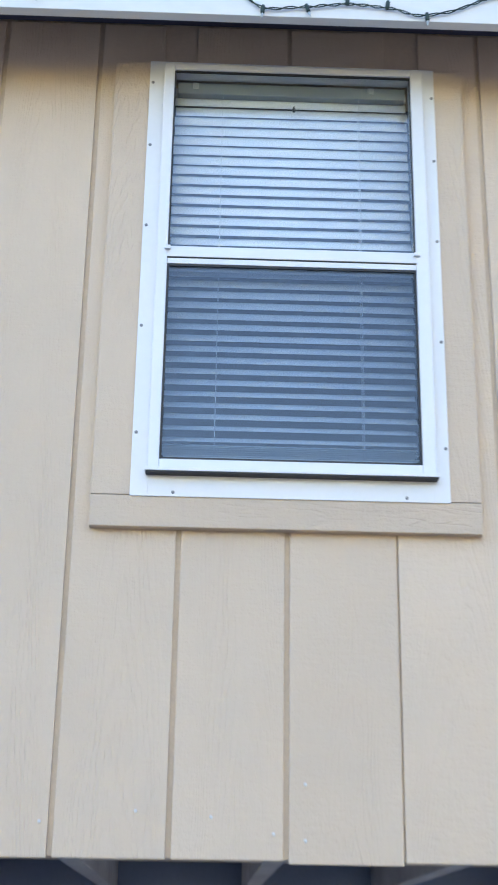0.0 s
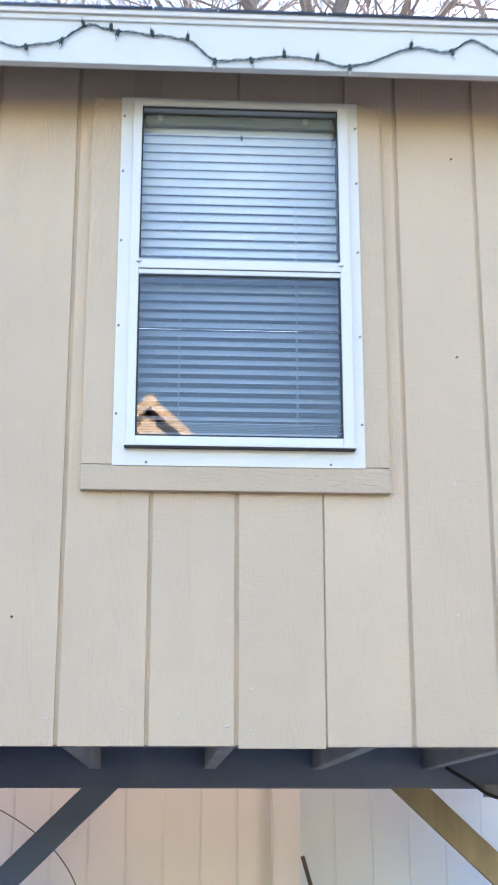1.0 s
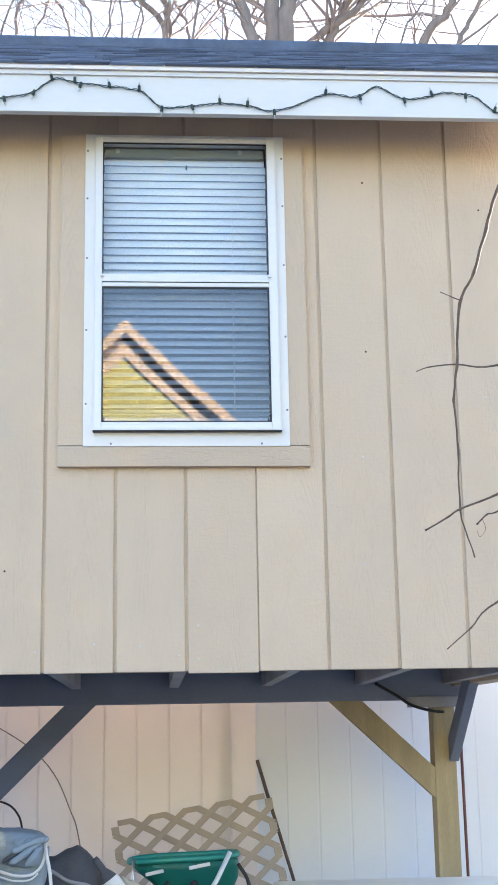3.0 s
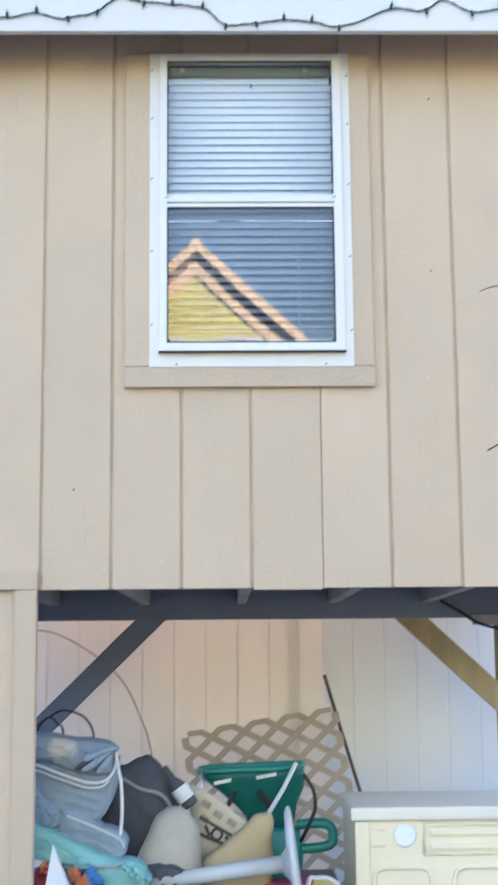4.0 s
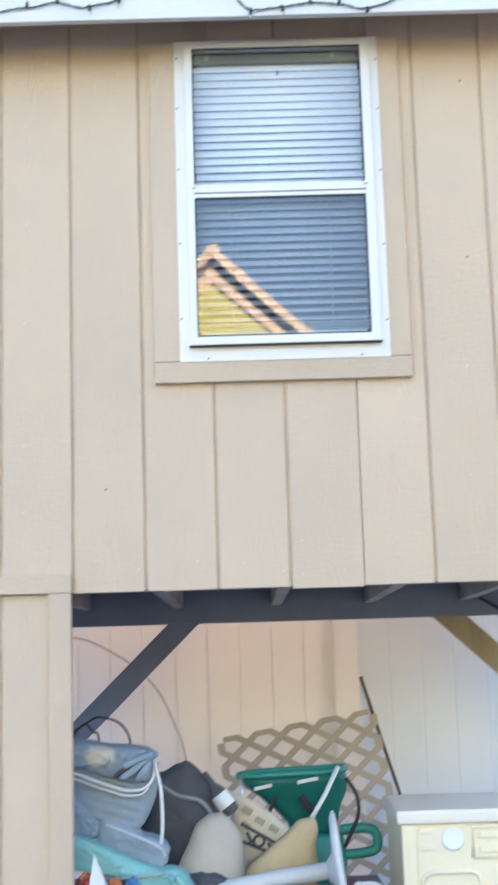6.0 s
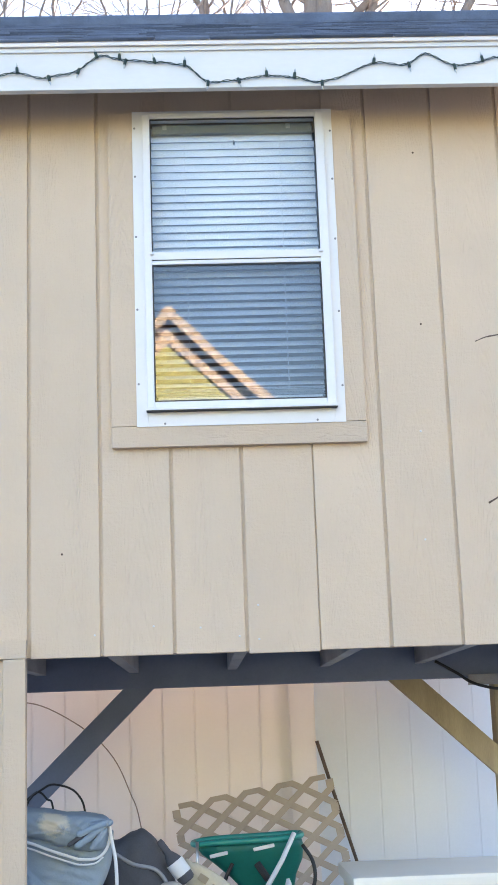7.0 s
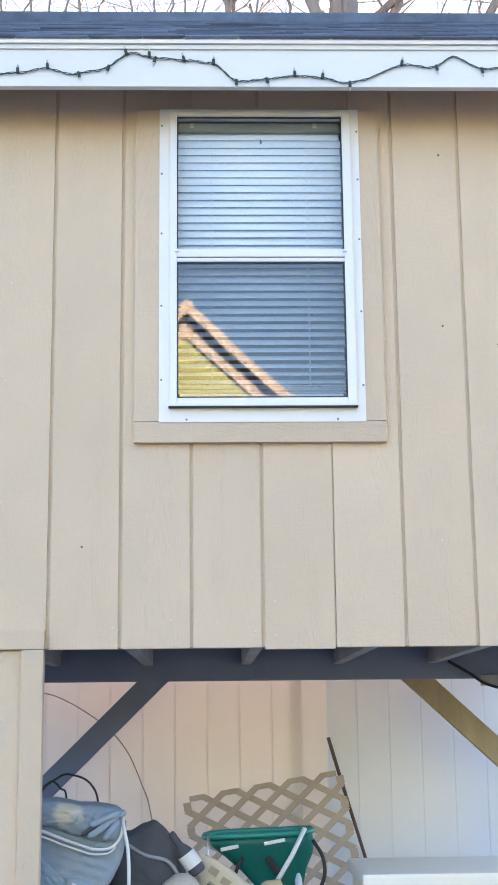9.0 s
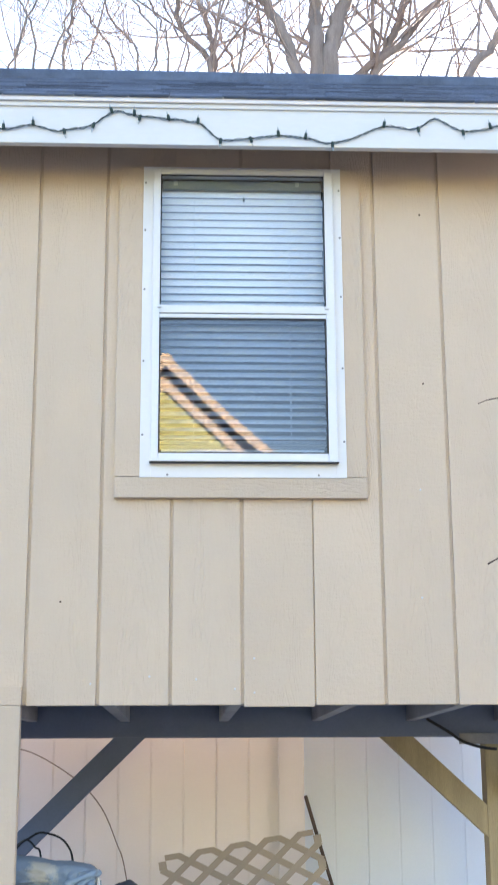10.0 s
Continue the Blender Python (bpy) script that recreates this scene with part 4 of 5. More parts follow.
part("rake_board", beam_between((-5.2, 13.6, 4.5), (-2.6, 13.6, 3.35), 0.06, 0.24), M_WHITE, th)
# sunlight on this trim is given by its orange colour
part("rake_soffit", beam_between((-5.2, 13.75, 3.9), (-2.6, 13.75, 2.75), 0.06, 0.2), M_RAKE_ORANGE, th, "trim board coloured orange for the sun on it")
part("roof", beam_between((-5.2, 16.5, 4.72), (-2.4, 16.5, 3.52), 6.0, 0.1), M_TEAL, th)

M_GREYPLANK = mat("weathered_blue_grey_plank", (0.30, 0.31, 0.34), 0.8, 0.25, 3, (0.6, 3, 6), relief=0.5, dist=0.002)
M_REDPOST = mat("faded_red_painted_wood", (0.36, 0.12, 0.125), 0.65, 0.3, 6, relief=0.4, dirt=(0.45, 0.35, 0.32), dirt_at=0.6)
gate = thing("plank_screen", (-1.4, 0.85, 0), "weathered blue-grey plank screen with a faded red edge post", "screen")
for k in range(12):
    z = 0.18 + k * 0.148
    part("plank", boxed(-2.1, -1.13 + 0.085 * (z - 0.94), 0.84, 0.866, z, z + 0.132, 0.003), M_GREYPLANK, gate)
part("top_rail", boxed(-2.1, -1.05, 0.82, 0.88, 1.955, 1.99, 0.004), M_JOIST, gate)
part("edge_post", beam_between((-1.20, 0.80, 0.0), (-1.055, 0.80, 1.975), 0.035, 0.05, up=(0, 1, 0)), M_REDPOST, gate)
# pale wall behind the corner, its shade put in as a grey colour
single("side_skirting", boxed(-1.6, -0.835, 0.90, 0.93, 0.0, 1.70, 0.004), mat("shaded_white_wall", (0.33, 0.34, 0.37), 0.5, 0.08, 2, dirt=(0.25, 0.25, 0.27)), (-1.2, 0.9, 0), "pale wall beside the shed, coloured grey for its shade", "skirting", kind="structure")

# ---- stored things under the shed ----
M_TOTE = mat("royal_blue_plastic", (0.03, 0.10, 0.42), 0.4, 0.1, 4, relief=0.08)
M_TOTE2 = mat("navy_plastic", (0.02, 0.04, 0.13), 0.4, 0.15, 4, relief=0.08)
M_BRIGHTBLUE = mat("bright_blue_plastic", (0.02, 0.19, 0.72), 0.35, 0.06, 4, relief=0.05)
M_YELLOW = mat("yellow_plastic", (0.78, 0.56, 0.12), 0.4, 0.06, 5, relief=0.05, dirt=(0.5, 0.38, 0.1), dirt_at=0.68)
M_TABLE = mat("off_white_plastic", (0.60, 0.60, 0.60), 0.42, 0.08, 5, relief=0.08, dirt=(0.38, 0.36, 0.33), dirt_at=0.52)
M_QUILT = mat("dusty_blue_quilting", (0.25, 0.315, 0.385), 0.85, 0.12, 9, fine=220, relief=0.6, dirt=(0.52, 0.50, 0.44), dirt_at=0.66)
M_PIPING = mat("white_piping", (0.66, 0.68, 0.70), 0.7, 0.06)
M_TARP = mat("black_canvas", (0.075, 0.08, 0.098), 0.85, 0.25, 6, fine=200, relief=0.5)
M_TURQ = mat("turquoise_cloth", (0.22, 0.47, 0.455), 0.85, 0.16, 8, fine=140, relief=0.9, dist=0.002)
M_SLED = mat("teal_plastic", (0.012, 0.20, 0.20), 0.35, 0.1, 5, relief=0.06)
M_SPREAD = mat("dark_green_plastic", (0.018, 0.235, 0.205), 0.4, 0.12, 5, relief=0.06, dirt=(0.12, 0.2, 0.16), dirt_at=0.7)
M_BEIGE = mat("beige_foam_cloth", (0.46, 0.42, 0.36), 0.85, 0.1, 7, fine=150, relief=0.4, dirt=(0.33, 0.29, 0.23), dirt_at=0.66)
M_CANVAS = mat("straw_canvas", (0.52, 0.41, 0.25), 0.85, 0.12, 8, fine=180, relief=0.5)
M_CREAM = mat("cream_resin", (0.80, 0.735, 0.56), 0.45, 0.04, 3, relief=0.06, dirt=(0.55, 0.5, 0.36), dirt_at=0.68)
M_WHITEPAINT = mat("chipped_white_paint", (0.53, 0.545, 0.565), 0.5, 0.06, 6, (2, 2, 0.6), relief=0.3, dirt=(0.45, 0.42, 0.38), dirt_at=0.66)
M_MAGENTA = mat("magenta_plastic", (0.42, 0.03, 0.13), 0.45, 0.1)
M_LIMEYEL = mat("pale_yellow_foam", (0.66, 0.62, 0.22), 0.8, 0.1)
M_ROPE = mat("grey_white_rope", (0.56, 0.53, 0.47), 0.85, 0.2, 60, fine=300, relief=0.8)
M_PRINT = patchwork_mat("bright_printed_cloth", [(0.02, 0.02, 0.03), (0.03, 0.10, 0.30), (0.02, 0.02, 0.03), (0.45, 0.04, 0.06), (0.62, 0.16, 0.07), (0.03, 0.03, 0.04), (0.72, 0.38, 0.10), (0.60, 0.07, 0.12), (0.75, 0.55, 0.14), (0.04, 0.04, 0.05), (0.04, 0.26, 0.30), (0.62, 0.12, 0.06), (0.02, 0.02, 0.03)], 13.0)


def tote(x0, x1, y0, y1, z1, material, label):
    t = thing("storage_tote", ((x0 + x1) / 2, (y0 + y1) / 2, 0), label, "storage tote")
    bm = bmesh.new()
    box(bm, x0, x1, y0, y1, 0.0, z1 - 0.05, 0.018)
    part("body", bm, material, t)
    n = max(2, int((x1 - x0) / 0.09))
    for i in range(n):
        cx = x0 + (i + 0.5) * (x1 - x0) / n
        part("rib", boxed(cx - 0.012, cx + 0.012, y0 - 0.006, y0 - 0.0005, 0.04, z1 - 0.11, 0.002), material, t)
    part("lid", boxed(x0 - 0.012, x1 + 0.012, y0 - 0.012, y1 + 0.012, z1 - 0.052, z1, 0.012), material, t)
    return t


tote(-0.60, -0.075, 0.34, 0.85, 0.80, M_TOTE, "royal blue plastic storage tote under piled bedding")
tote(-0.02, 0.26, 0.62, 1.00, 0.74, M_TOTE2, "navy plastic storage tote under the pile")
tote(0.33, 0.70, 0.87, 1.09, 0.745, M_TOTE2, "navy plastic storage tote under the lawn spreader")

# padded bedding bags
def stained(name, base, centre, radius, colour):
    """The quilting with one pale water stain of ragged outline."""
    m = mat(name, base, 0.85, 0.12, 9, fine=220, relief=0.6)
    nt = m.node_tree
    b = nt.nodes["Principled BSDF"]
    tc = nt.nodes.new("ShaderNodeTexCoord")
    dist = nt.nodes.new("ShaderNodeVectorMath")
    dist.operation = "DISTANCE"
    nt.links.new(tc.outputs["Object"], dist.inputs[0])
    dist.inputs[1].default_value = centre
    ragged = math_node(nt, "ADD", dist.outputs["Value"], math_node(nt, "MULTIPLY", noise_node(nt, tc.outputs["Object"], 38.0, 5, 0.7), radius * 1.3))
    mask = ramp(nt, math_node(nt, "DIVIDE", ragged, radius * 2), [(0.55, (0.85, 0.85, 0.85)), (0.78, (0, 0, 0))])
    nt.links.new(mix_col(nt, mask, b.inputs["Base Color"].links[0].from_socket, colour), b.inputs["Base Color"])
    return m


b = thing("bedding_bag", (-0.14, 0.42, 1.02), "dusty blue quilted bedding bag with white piping and a pale stain", "bag")
part("body", puff([(-0.30, 1.235), (-0.176, 1.205), (-0.088, 1.185), (-0.030, 1.190), (-0.004, 1.195), (-0.014, 1.10), (-0.056, 1.015), (-0.121, 1.000), (-0.19, 1.00), (-0.30, 1.04)], 0.345, 0.055, 0.22, 0.009, 16, 3, 20, 0.3, 0.030), M_QUILT, b, smooth=True)
M_STAINED = stained("stained_dusty_blue_quilting", (0.25, 0.315, 0.385), (-0.025, -0.16, 0.225), 0.055, (0.58, 0.55, 0.46))
part("folded_top", puff([(-0.30, 1.270), (-0.23, 1.277), (-0.161, 1.267), (-0.056, 1.254), (-0.018, 1.240), (-0.006, 1.207), (-0.018, 1.160), (-0.054, 1.150), (-0.123, 1.162), (-0.211, 1.194), (-0.30, 1.215)], 0.325, 0.07, 0.22, 0.020, 15, 5, 18, 0.45), M_STAINED, b, "creased top fold with a pale stain", smooth=True)
for k, (x, z, lean, ln) in enumerate(((-0.052, 1.222, -22, 0.10), (-0.058, 1.200, -34, 0.11), (-0.036, 1.190, -52, 0.075), (-0.030, 1.232, -8, 0.07))):
    part("gathered_fold", pillow((ln, 0.05, 0.021), pose(x, 0.250 + 0.004 * k, z, 0, lean, 0), 0.6, 0.005, 22, 60 + k, 16), M_QUILT, b, smooth=True)
# small black pillow stands in for the shade inside the fold
part("fold_opening", pillow((0.075, 0.03, 0.013), pose(-0.092, 0.248, 1.196, 0, -32, 0), 0.7, 0.002, 20, 6, 10), M_TARP, b, "dark pillow drawn as the shaded gap between the folds", smooth=True)
rim_line = [(-0.285, 0.270, 1.200), (-0.228, 0.268, 1.183), (-0.176, 0.266, 1.163), (-0.120, 0.264, 1.144), (-0.088, 0.264, 1.135), (-0.045, 0.268, 1.136), (-0.020, 0.275, 1.153), (-0.008, 0.285, 1.18), (-0.004, 0.285, 1.215), (-0.014, 0.28, 1.238)]
part("piping", sweep(bmesh.new(), smooth_path(rim_line, 6), 0.0045, 7), M_PIPING, b, smooth=True)
part("piping", sweep(bmesh.new(), smooth_path([(x - 0.004, y, z - 0.014) for x, y, z in rim_line[:7]], 6), 0.003, 6), M_PIPING, b, smooth=True)
b = thing("quilted_pad", (-0.12, 0.32, 0.86), "dusty blue quilted pad folded over and slumped", "pad")
part("outer_fold", puff([(-0.175, 1.033), (-0.144, 1.054), (-0.051, 1.014), (0.015, 0.981), (0.031, 0.946), (0.023, 0.915), (0.003, 0.908), (-0.084, 0.935), (-0.170, 0.972)], 0.315, 0.055, 0.12, 0.012, 17, 8, 16, 0.4), M_QUILT, b, smooth=True)
part("inner_fold", puff([(-0.29, 1.150), (-0.262, 1.136), (-0.218, 1.099), (-0.170, 1.048), (-0.166, 1.004), (-0.215, 0.985), (-0.29, 1.0)], 0.325, 0.05, 0.12, 0.018, 16, 9, 16, 0.5), M_QUILT, b, smooth=True)
part("piping", sweep(bmesh.new(), smooth_path([(-0.150, 0.262, 1.040), (-0.051, 0.256, 1.001), (0.008, 0.262, 0.970), (0.022, 0.27, 0.945)], 6), 0.0026, 6), M_PIPING, b, smooth=True)
part("seam", sweep(bmesh.new(), smooth_path([(-0.150, 0.256, 1.018), (-0.060, 0.252, 0.978), (0.002, 0.256, 0.950)], 6), 0.0022, 6), M_QUILT, b, smooth=True)
part("strap", sweep(bmesh.new(), smooth_path([(-0.008, 0.29, 1.225), (0.0, 0.28, 1.186), (0.011, 0.28, 1.127), (0.014, 0.28, 1.042), (0.009, 0.28, 0.973)], 6), 0.0055, 6), M_PIPING, b, smooth=True)

# black cover behind
b = thing("canvas_cover", (0.06, 0.66, 0.76), "black canvas cover bunched in a peak", "cover")
part("body", puff([(-0.06, 1.150), (-0.007, 1.166), (0.046, 1.184), (0.072, 1.189), (0.096, 1.170), (0.121, 1.140), (0.150, 1.08), (0.19, 0.98), (0.20, 0.80), (0.18, 0.742), (-0.03, 0.742), (-0.08, 0.80), (-0.09, 1.02)], 0.62, 0.10, 0.14, 0.020, 7, 12, 13, 0.6), M_TARP, b, smooth=True)
part("edging", sweep(bmesh.new(), smooth_path([(-0.03, 0.535, 1.13), (0.0, 0.53, 1.118), (0.049, 0.522, 1.090), (0.113, 0.522, 1.074), (0.145, 0.53, 1.04), (0.16, 0.54, 1.0)], 6), 0.0065, 7), mat("grey_webbing", (0.30, 0.31, 0.34), 0.8, 0.1), b, smooth=True)
bt_ = thing("spray_bottle", (0.19, 0.60, 0.75), "black bottle with a white label", "bottle")
BM_ = pose(0.197, 0.545, 1.060, 0, -36, 0)
part("body", lathe([(0.020, -0.034), (0.026, -0.028), (0.028, 0.035), (0.020, 0.055), (0.012, 0.072), (0.011, 0.10), (0.012, 0.104), (0.009, 0.118)], BM_, 18), M_TARP, bt_, smooth=True)
part("sleeve", lathe([(0.0285, -0.008), (0.0292, -0.006), (0.0292, 0.036), (0.0285, 0.038)], BM_, 18), M_PIPING, bt_, "white paper label", smooth=True)

# beige float
single("foam_float", puff([(0.128, 1.030), (0.148, 1.041), (0.187, 1.039), (0.223, 1.004), (0.245, 0.955), (0.251, 0.853), (0.25, 0.70), (0.21, 0.645), (0.07, 0.645), (0.03, 0.80), (0.048, 0.885), (0.079, 0.955), (0.102, 1.008)], 0.47, 0.085, 0.07, 0.003, 7, 4, 10, 0.7), M_BEIGE, (0.147, 0.5, 0.645), "rounded beige cloth-covered foam float", "float", smooth=True)

# broadcast spreader
sp_ = thing("lawn_spreader", (0.44, 0.86, 0.74), "dark green plastic lawn spreader with a tapering hopper", "spreader")
bm = bmesh.new()
sec = [(0.36, 0.17, 1.120), (0.345, 0.16, 1.085), (0.30, 0.14, 1.05), (0.22, 0.11, 1.0), (0.17, 0.09, 0.955), (0.15, 0.08, 0.90)]
rings = []
for i, (w, d, z) in enumerate(sec):
    cx = 0.413 + 0.068 * min(1, i / 4)
    ring = []
    for k in range(28):
        a = 2 * math.pi * k / 28
        c, s = math.cos(a), math.sin(a)
        e = 0.55
        ring.append(bm.verts.new((cx + math.copysign(abs(c) ** e, c) * w / 2, 0.90 + math.copysign(abs(s) ** e, s) * d / 2, z + 0.05 * (cx + c * w / 2 - 0.41) * (1 if i < 2 else 0.4))))
    rings.append(ring)
for r0, r1 in zip(rings, rings[1:]):
    for k in range(28):
        bm.faces.new((r0[k], r0[(k + 1) % 28], r1[(k + 1) % 28], r1[k]))
bm.faces.new(rings[-1])
bmesh.ops.solidify(bm, geom=list(bm.faces), thickness=0.006)
hop = part("hopper", bm, M_SPREAD, sp_, smooth=True)
rim = [(0.413 + math.copysign(abs(math.cos(a)) ** 0.55, math.cos(a)) * 0.183, 0.90 + math.copysign(abs(math.sin(a)) ** 0.55, math.sin(a)) * 0.088, 1.121 + 0.05 * (math.cos(a) * 0.18)) for a in [2 * math.pi * k / 28 for k in range(29)]]
part("rim", sweep(bmesh.new(), rim, 0.010, 8), M_SPREAD, hop, smooth=True)
# pale bars painted in for the light showing in the rim slots
for x0, x1 in ((0.285, 0.345), (0.43, 0.50)):
    part("slot", beam_between((x0, 0.8130, 1.090 + (x0 - 0.41) * 0.12), (x1, 0.8150, 1.094 + (x1 - 0.41) * 0.12), 0.004, 0.012), M_PIPING, hop, "pale bar drawn as a lit slot in the rim")
part("side_handle", sweep(bmesh.new(), smooth_path([(0.57, 0.86, 0.930), (0.64, 0.86, 0.935), (0.682, 0.86, 0.925), (0.694, 0.86, 0.89), (0.68, 0.86, 0.862), (0.62, 0.86, 0.852), (0.555, 0.86, 0.85)], 6), 0.017, 10), M_SPREAD, sp_, smooth=True)
part("base_housing", pillow((0.20, 0.16, 0.18), pose(0.49, 0.90, 0.835), 0.4, 0.004, 5, 2, 10), M_SPREAD, sp_, smooth=True)
for pts in ([(0.36, 0.83, 1.05), (0.335, 0.82, 1.0), (0.325, 0.81, 0.93), (0.36, 0.81, 0.87), (0.42, 0.81, 0.86)], [(0.595, 0.84, 1.10), (0.625, 0.82, 1.05), (0.63, 0.81, 0.99), (0.605, 0.81, 0.93), (0.58, 0.82, 0.88)]):
    part("tube", sweep(bmesh.new(), smooth_path(pts, 6), 0.0065, 7), M_RUBBER, sp_, smooth=True)
part("lever", sweep(bmesh.new(), [(0.566, 0.80, 1.142), (0.52, 0.76, 1.06), (0.466, 0.70, 0.985)], 0.008, 8), M_PIPING, sp_, "pale grey metal lever", smooth=True)
part("stem", sweep(bmesh.new(), [(0.245, 0.80, 1.125), (0.243, 0.79, 0.99)], 0.005, 7), M_STEEL, sp_, smooth=True)
part("axle", sweep(bmesh.new(), [(0.44, 0.80, 1.05), (0.475, 0.78, 1.0)], 0.012, 8), M_RUBBER, sp_)

# straw canvas, cream bag, odds and ends
bm = puff([(0.417, 1.004), (0.445, 1.010), (0.470, 1.010), (0.481, 0.975), (0.474, 0.923), (0.480, 0.852), (0.469, 0.779), (0.435, 0.742), (0.372, 0.720), (0.300, 0.70), (0.250, 0.755), (0.250, 0.79), (0.240, 0.852), (0.315, 0.915), (0.385, 0.972)], 0.54, 0.05, 0.05, 0.007, 8, 17, 11, 0.6)
single("canvas_sack", bm, M_CANVAS, (0.37, 0.57, 0.70), "straw-coloured canvas sack draped to a point", "sack", smooth=True)
M_CREAMCLOTH = mat("cream_bag_cloth", (0.60, 0.54, 0.42), 0.8, 0.1, 9, fine=160, relief=0.4)
M_TANPATCH = mat("tan_print", (0.40, 0.335, 0.255), 0.8, 0.12, 20)
cb = thing("cream_bag", (0.30, 0.70, 0.74), "cream cloth bag with tan blocks and dark illegible print", "bag")
part("body", puff([(0.205, 1.075), (0.230, 1.072), (0.250, 1.066), (0.311, 1.030), (0.360, 0.990), (0.400, 0.955), (0.415, 0.86), (0.40, 0.76), (0.30, 0.745), (0.22, 0.76), (0.212, 0.95)], 0.71, 0.03, 0.03, 0.004, 9, 71, 10, 0.4), M_CREAMCLOTH, cb, smooth=True)
for x, z in ((0.262, 1.022), (0.300, 0.988), (0.345, 0.962), (0.255, 0.975)):
    part("tan_block", boxed(-0.016, 0.016, -0.002, 0.002, -0.011, 0.011, 0.001, m=pose(x, 0.679, z, 0, 34, 0)), M_TANPATCH, cb)
for a, c in (((0.240, 0.982), (0.372, 0.905)), ((0.235, 0.930), (0.350, 0.880)), ((0.258, 0.955), (0.272, 0.922)), ((0.326, 0.920), (0.340, 0.888))):
    part("dark_band", beam_between((a[0], 0.676, a[1]), (c[0], 0.676, c[1]), 0.003, 0.010, 0.001), M_TARP, cb)
for x, z, r in ((0.296, 0.926, 0.017),):
    part("print_ring", sweep(bmesh.new(), [(x + r * math.cos(a), 0.676, z + r * math.sin(a)) for a in [0.5 * k for k in range(14)]], 0.0045, 6), M_TARP, cb, smooth=True)
single("pale_carton", boxed(0.245, 0.40, 0.60, 0.665, 0.745, 0.868, 0.003), mat("printed_cream_card", (0.55, 0.52, 0.48), 0.7, 0.1), (0.3, 0.63, 0.745), "plain pale cardboard carton in the pile", "carton")
single("black_bag", pillow((0.16, 0.14, 0.12), pose(0.14, 0.40, 0.815, 0, 10, 0), 0.5, 0.02, 9, 21, 12), M_TARP, (0.14, 0.4, 0.76), "crumpled black cloth bag", "bag", smooth=True)
single("wire_coil", sweep(bmesh.new(), [(0.51 + 0.045 * math.cos(a) * (1 + 0.1 * math.sin(3 * a)), 0.52 + 0.01 * math.sin(2.3 * a), 0.79 + 0.05 * math.sin(a)) for a in [k * 0.3 for k in range(70)]], 0.004, 6), M_RUBBER, (0.51, 0.52, 0.74), "coil of thin black wire", "wire coil", smooth=True)
single("magenta_bin", boxed(0.44, 0.60, 0.50, 0.60, 0.745, 0.80, 0.012), M_MAGENTA, (0.52, 0.55, 0.745), "magenta plastic bin lid", "lid")
single("magenta_scoop", pillow((0.10, 0.08, 0.11), pose(0.545, 0.47, 0.675, 0, 25, 0), 0.5, 0.006, 6, 2, 8), M_MAGENTA, (0.545, 0.47, 0.63), "small magenta plastic garden scoop", "scoop", smooth=True)
single("foam_square", boxed(-0.035, 0.035, -0.01, 0.01, -0.045, 0.045, 0.004, m=pose(0.628, 0.56, 0.752, -8, 16, 0)), M_LIMEYEL, (0.628, 0.56, 0.74), "pale yellow foam square", "foam")
single("wire_hoop", sweep(bmesh.new(), smooth_path([(0.575, 0.50, 0.62), (0.585, 0.50, 0.795), (0.61, 0.50, 0.812), (0.655, 0.50, 0.808), (0.685, 0.50, 0.77), (0.700, 0.50, 0.62)], 6), 0.008, 8), M_WHITE, (0.64, 0.5, 0.61), "white coated wire hoop", "hoop", smooth=True)

# white stand lying across the pile
st = thing("pedestal_stand", (0.3, 0.35, 0.79), "white metal pedestal stand lying on its side", "stand")
part("shaft", sweep(bmesh.new(), [(0.075, 0.35, 0.822), (0.30, 0.35, 0.854), (0.515, 0.35, 0.882)], [0.022, 0.024, 0.027], 16), M_WHITEPAINT, st, smooth=True)
SM = Matrix.Translation((0.528, 0.35, 0.882)) @ Vector((0.99, -0.06, 0.13)).to_track_quat("Z", "Y").to_matrix().to_4x4()
part("base_disc", lathe([(0.03, -0.03), (0.05, -0.012), (0.150, -0.004), (0.168, 0.004), (0.168, 0.012), (0.155, 0.016), (0.02, 0.014)], SM, 36), M_WHITEPAINT, st, smooth=True)
for dx in (0.0, 0.038):
    part("scroll", sweep(bmesh.new(), [(0.095 + dx + 0.016 * math.cos(a), 0.345, 0.838 + 0.016 * math.sin(a)) for a in [k * 0.45 for k in range(12)]], 0.006, 7), M_TARP, st, "dark worn scroll bracket", smooth=True)

# turquoise bags and printed cloth
tr_ = thing("turquoise_roll", (-0.05, 0.27, 0.80), "turquoise cloth roll sagging over the pile", "cloth roll")
part("body", puff([(-0.31, 1.030), (-0.252, 1.018), (-0.183, 0.998), (-0.045, 0.936), (0.014, 0.917), (0.062, 0.913), (0.095, 0.882), (0.104, 0.846), (0.063, 0.799), (0.034, 0.787), (-0.009, 0.817), (-0.078, 0.873), (-0.147, 0.901), (-0.25, 0.928), (-0.31, 0.94)], 0.25, 0.055, 0.10, 0.016, 15, 31, 18, 0.5), M_TURQ, tr_, smooth=True)
part("gathered_end", puff([(0.058, 0.905), (0.080, 0.890), (0.096, 0.868), (0.088, 0.858), (0.066, 0.872), (0.050, 0.890)], 0.205, 0.020, 0.02, 0.006, 30, 33, 9), M_TURQ, tr_, smooth=True)
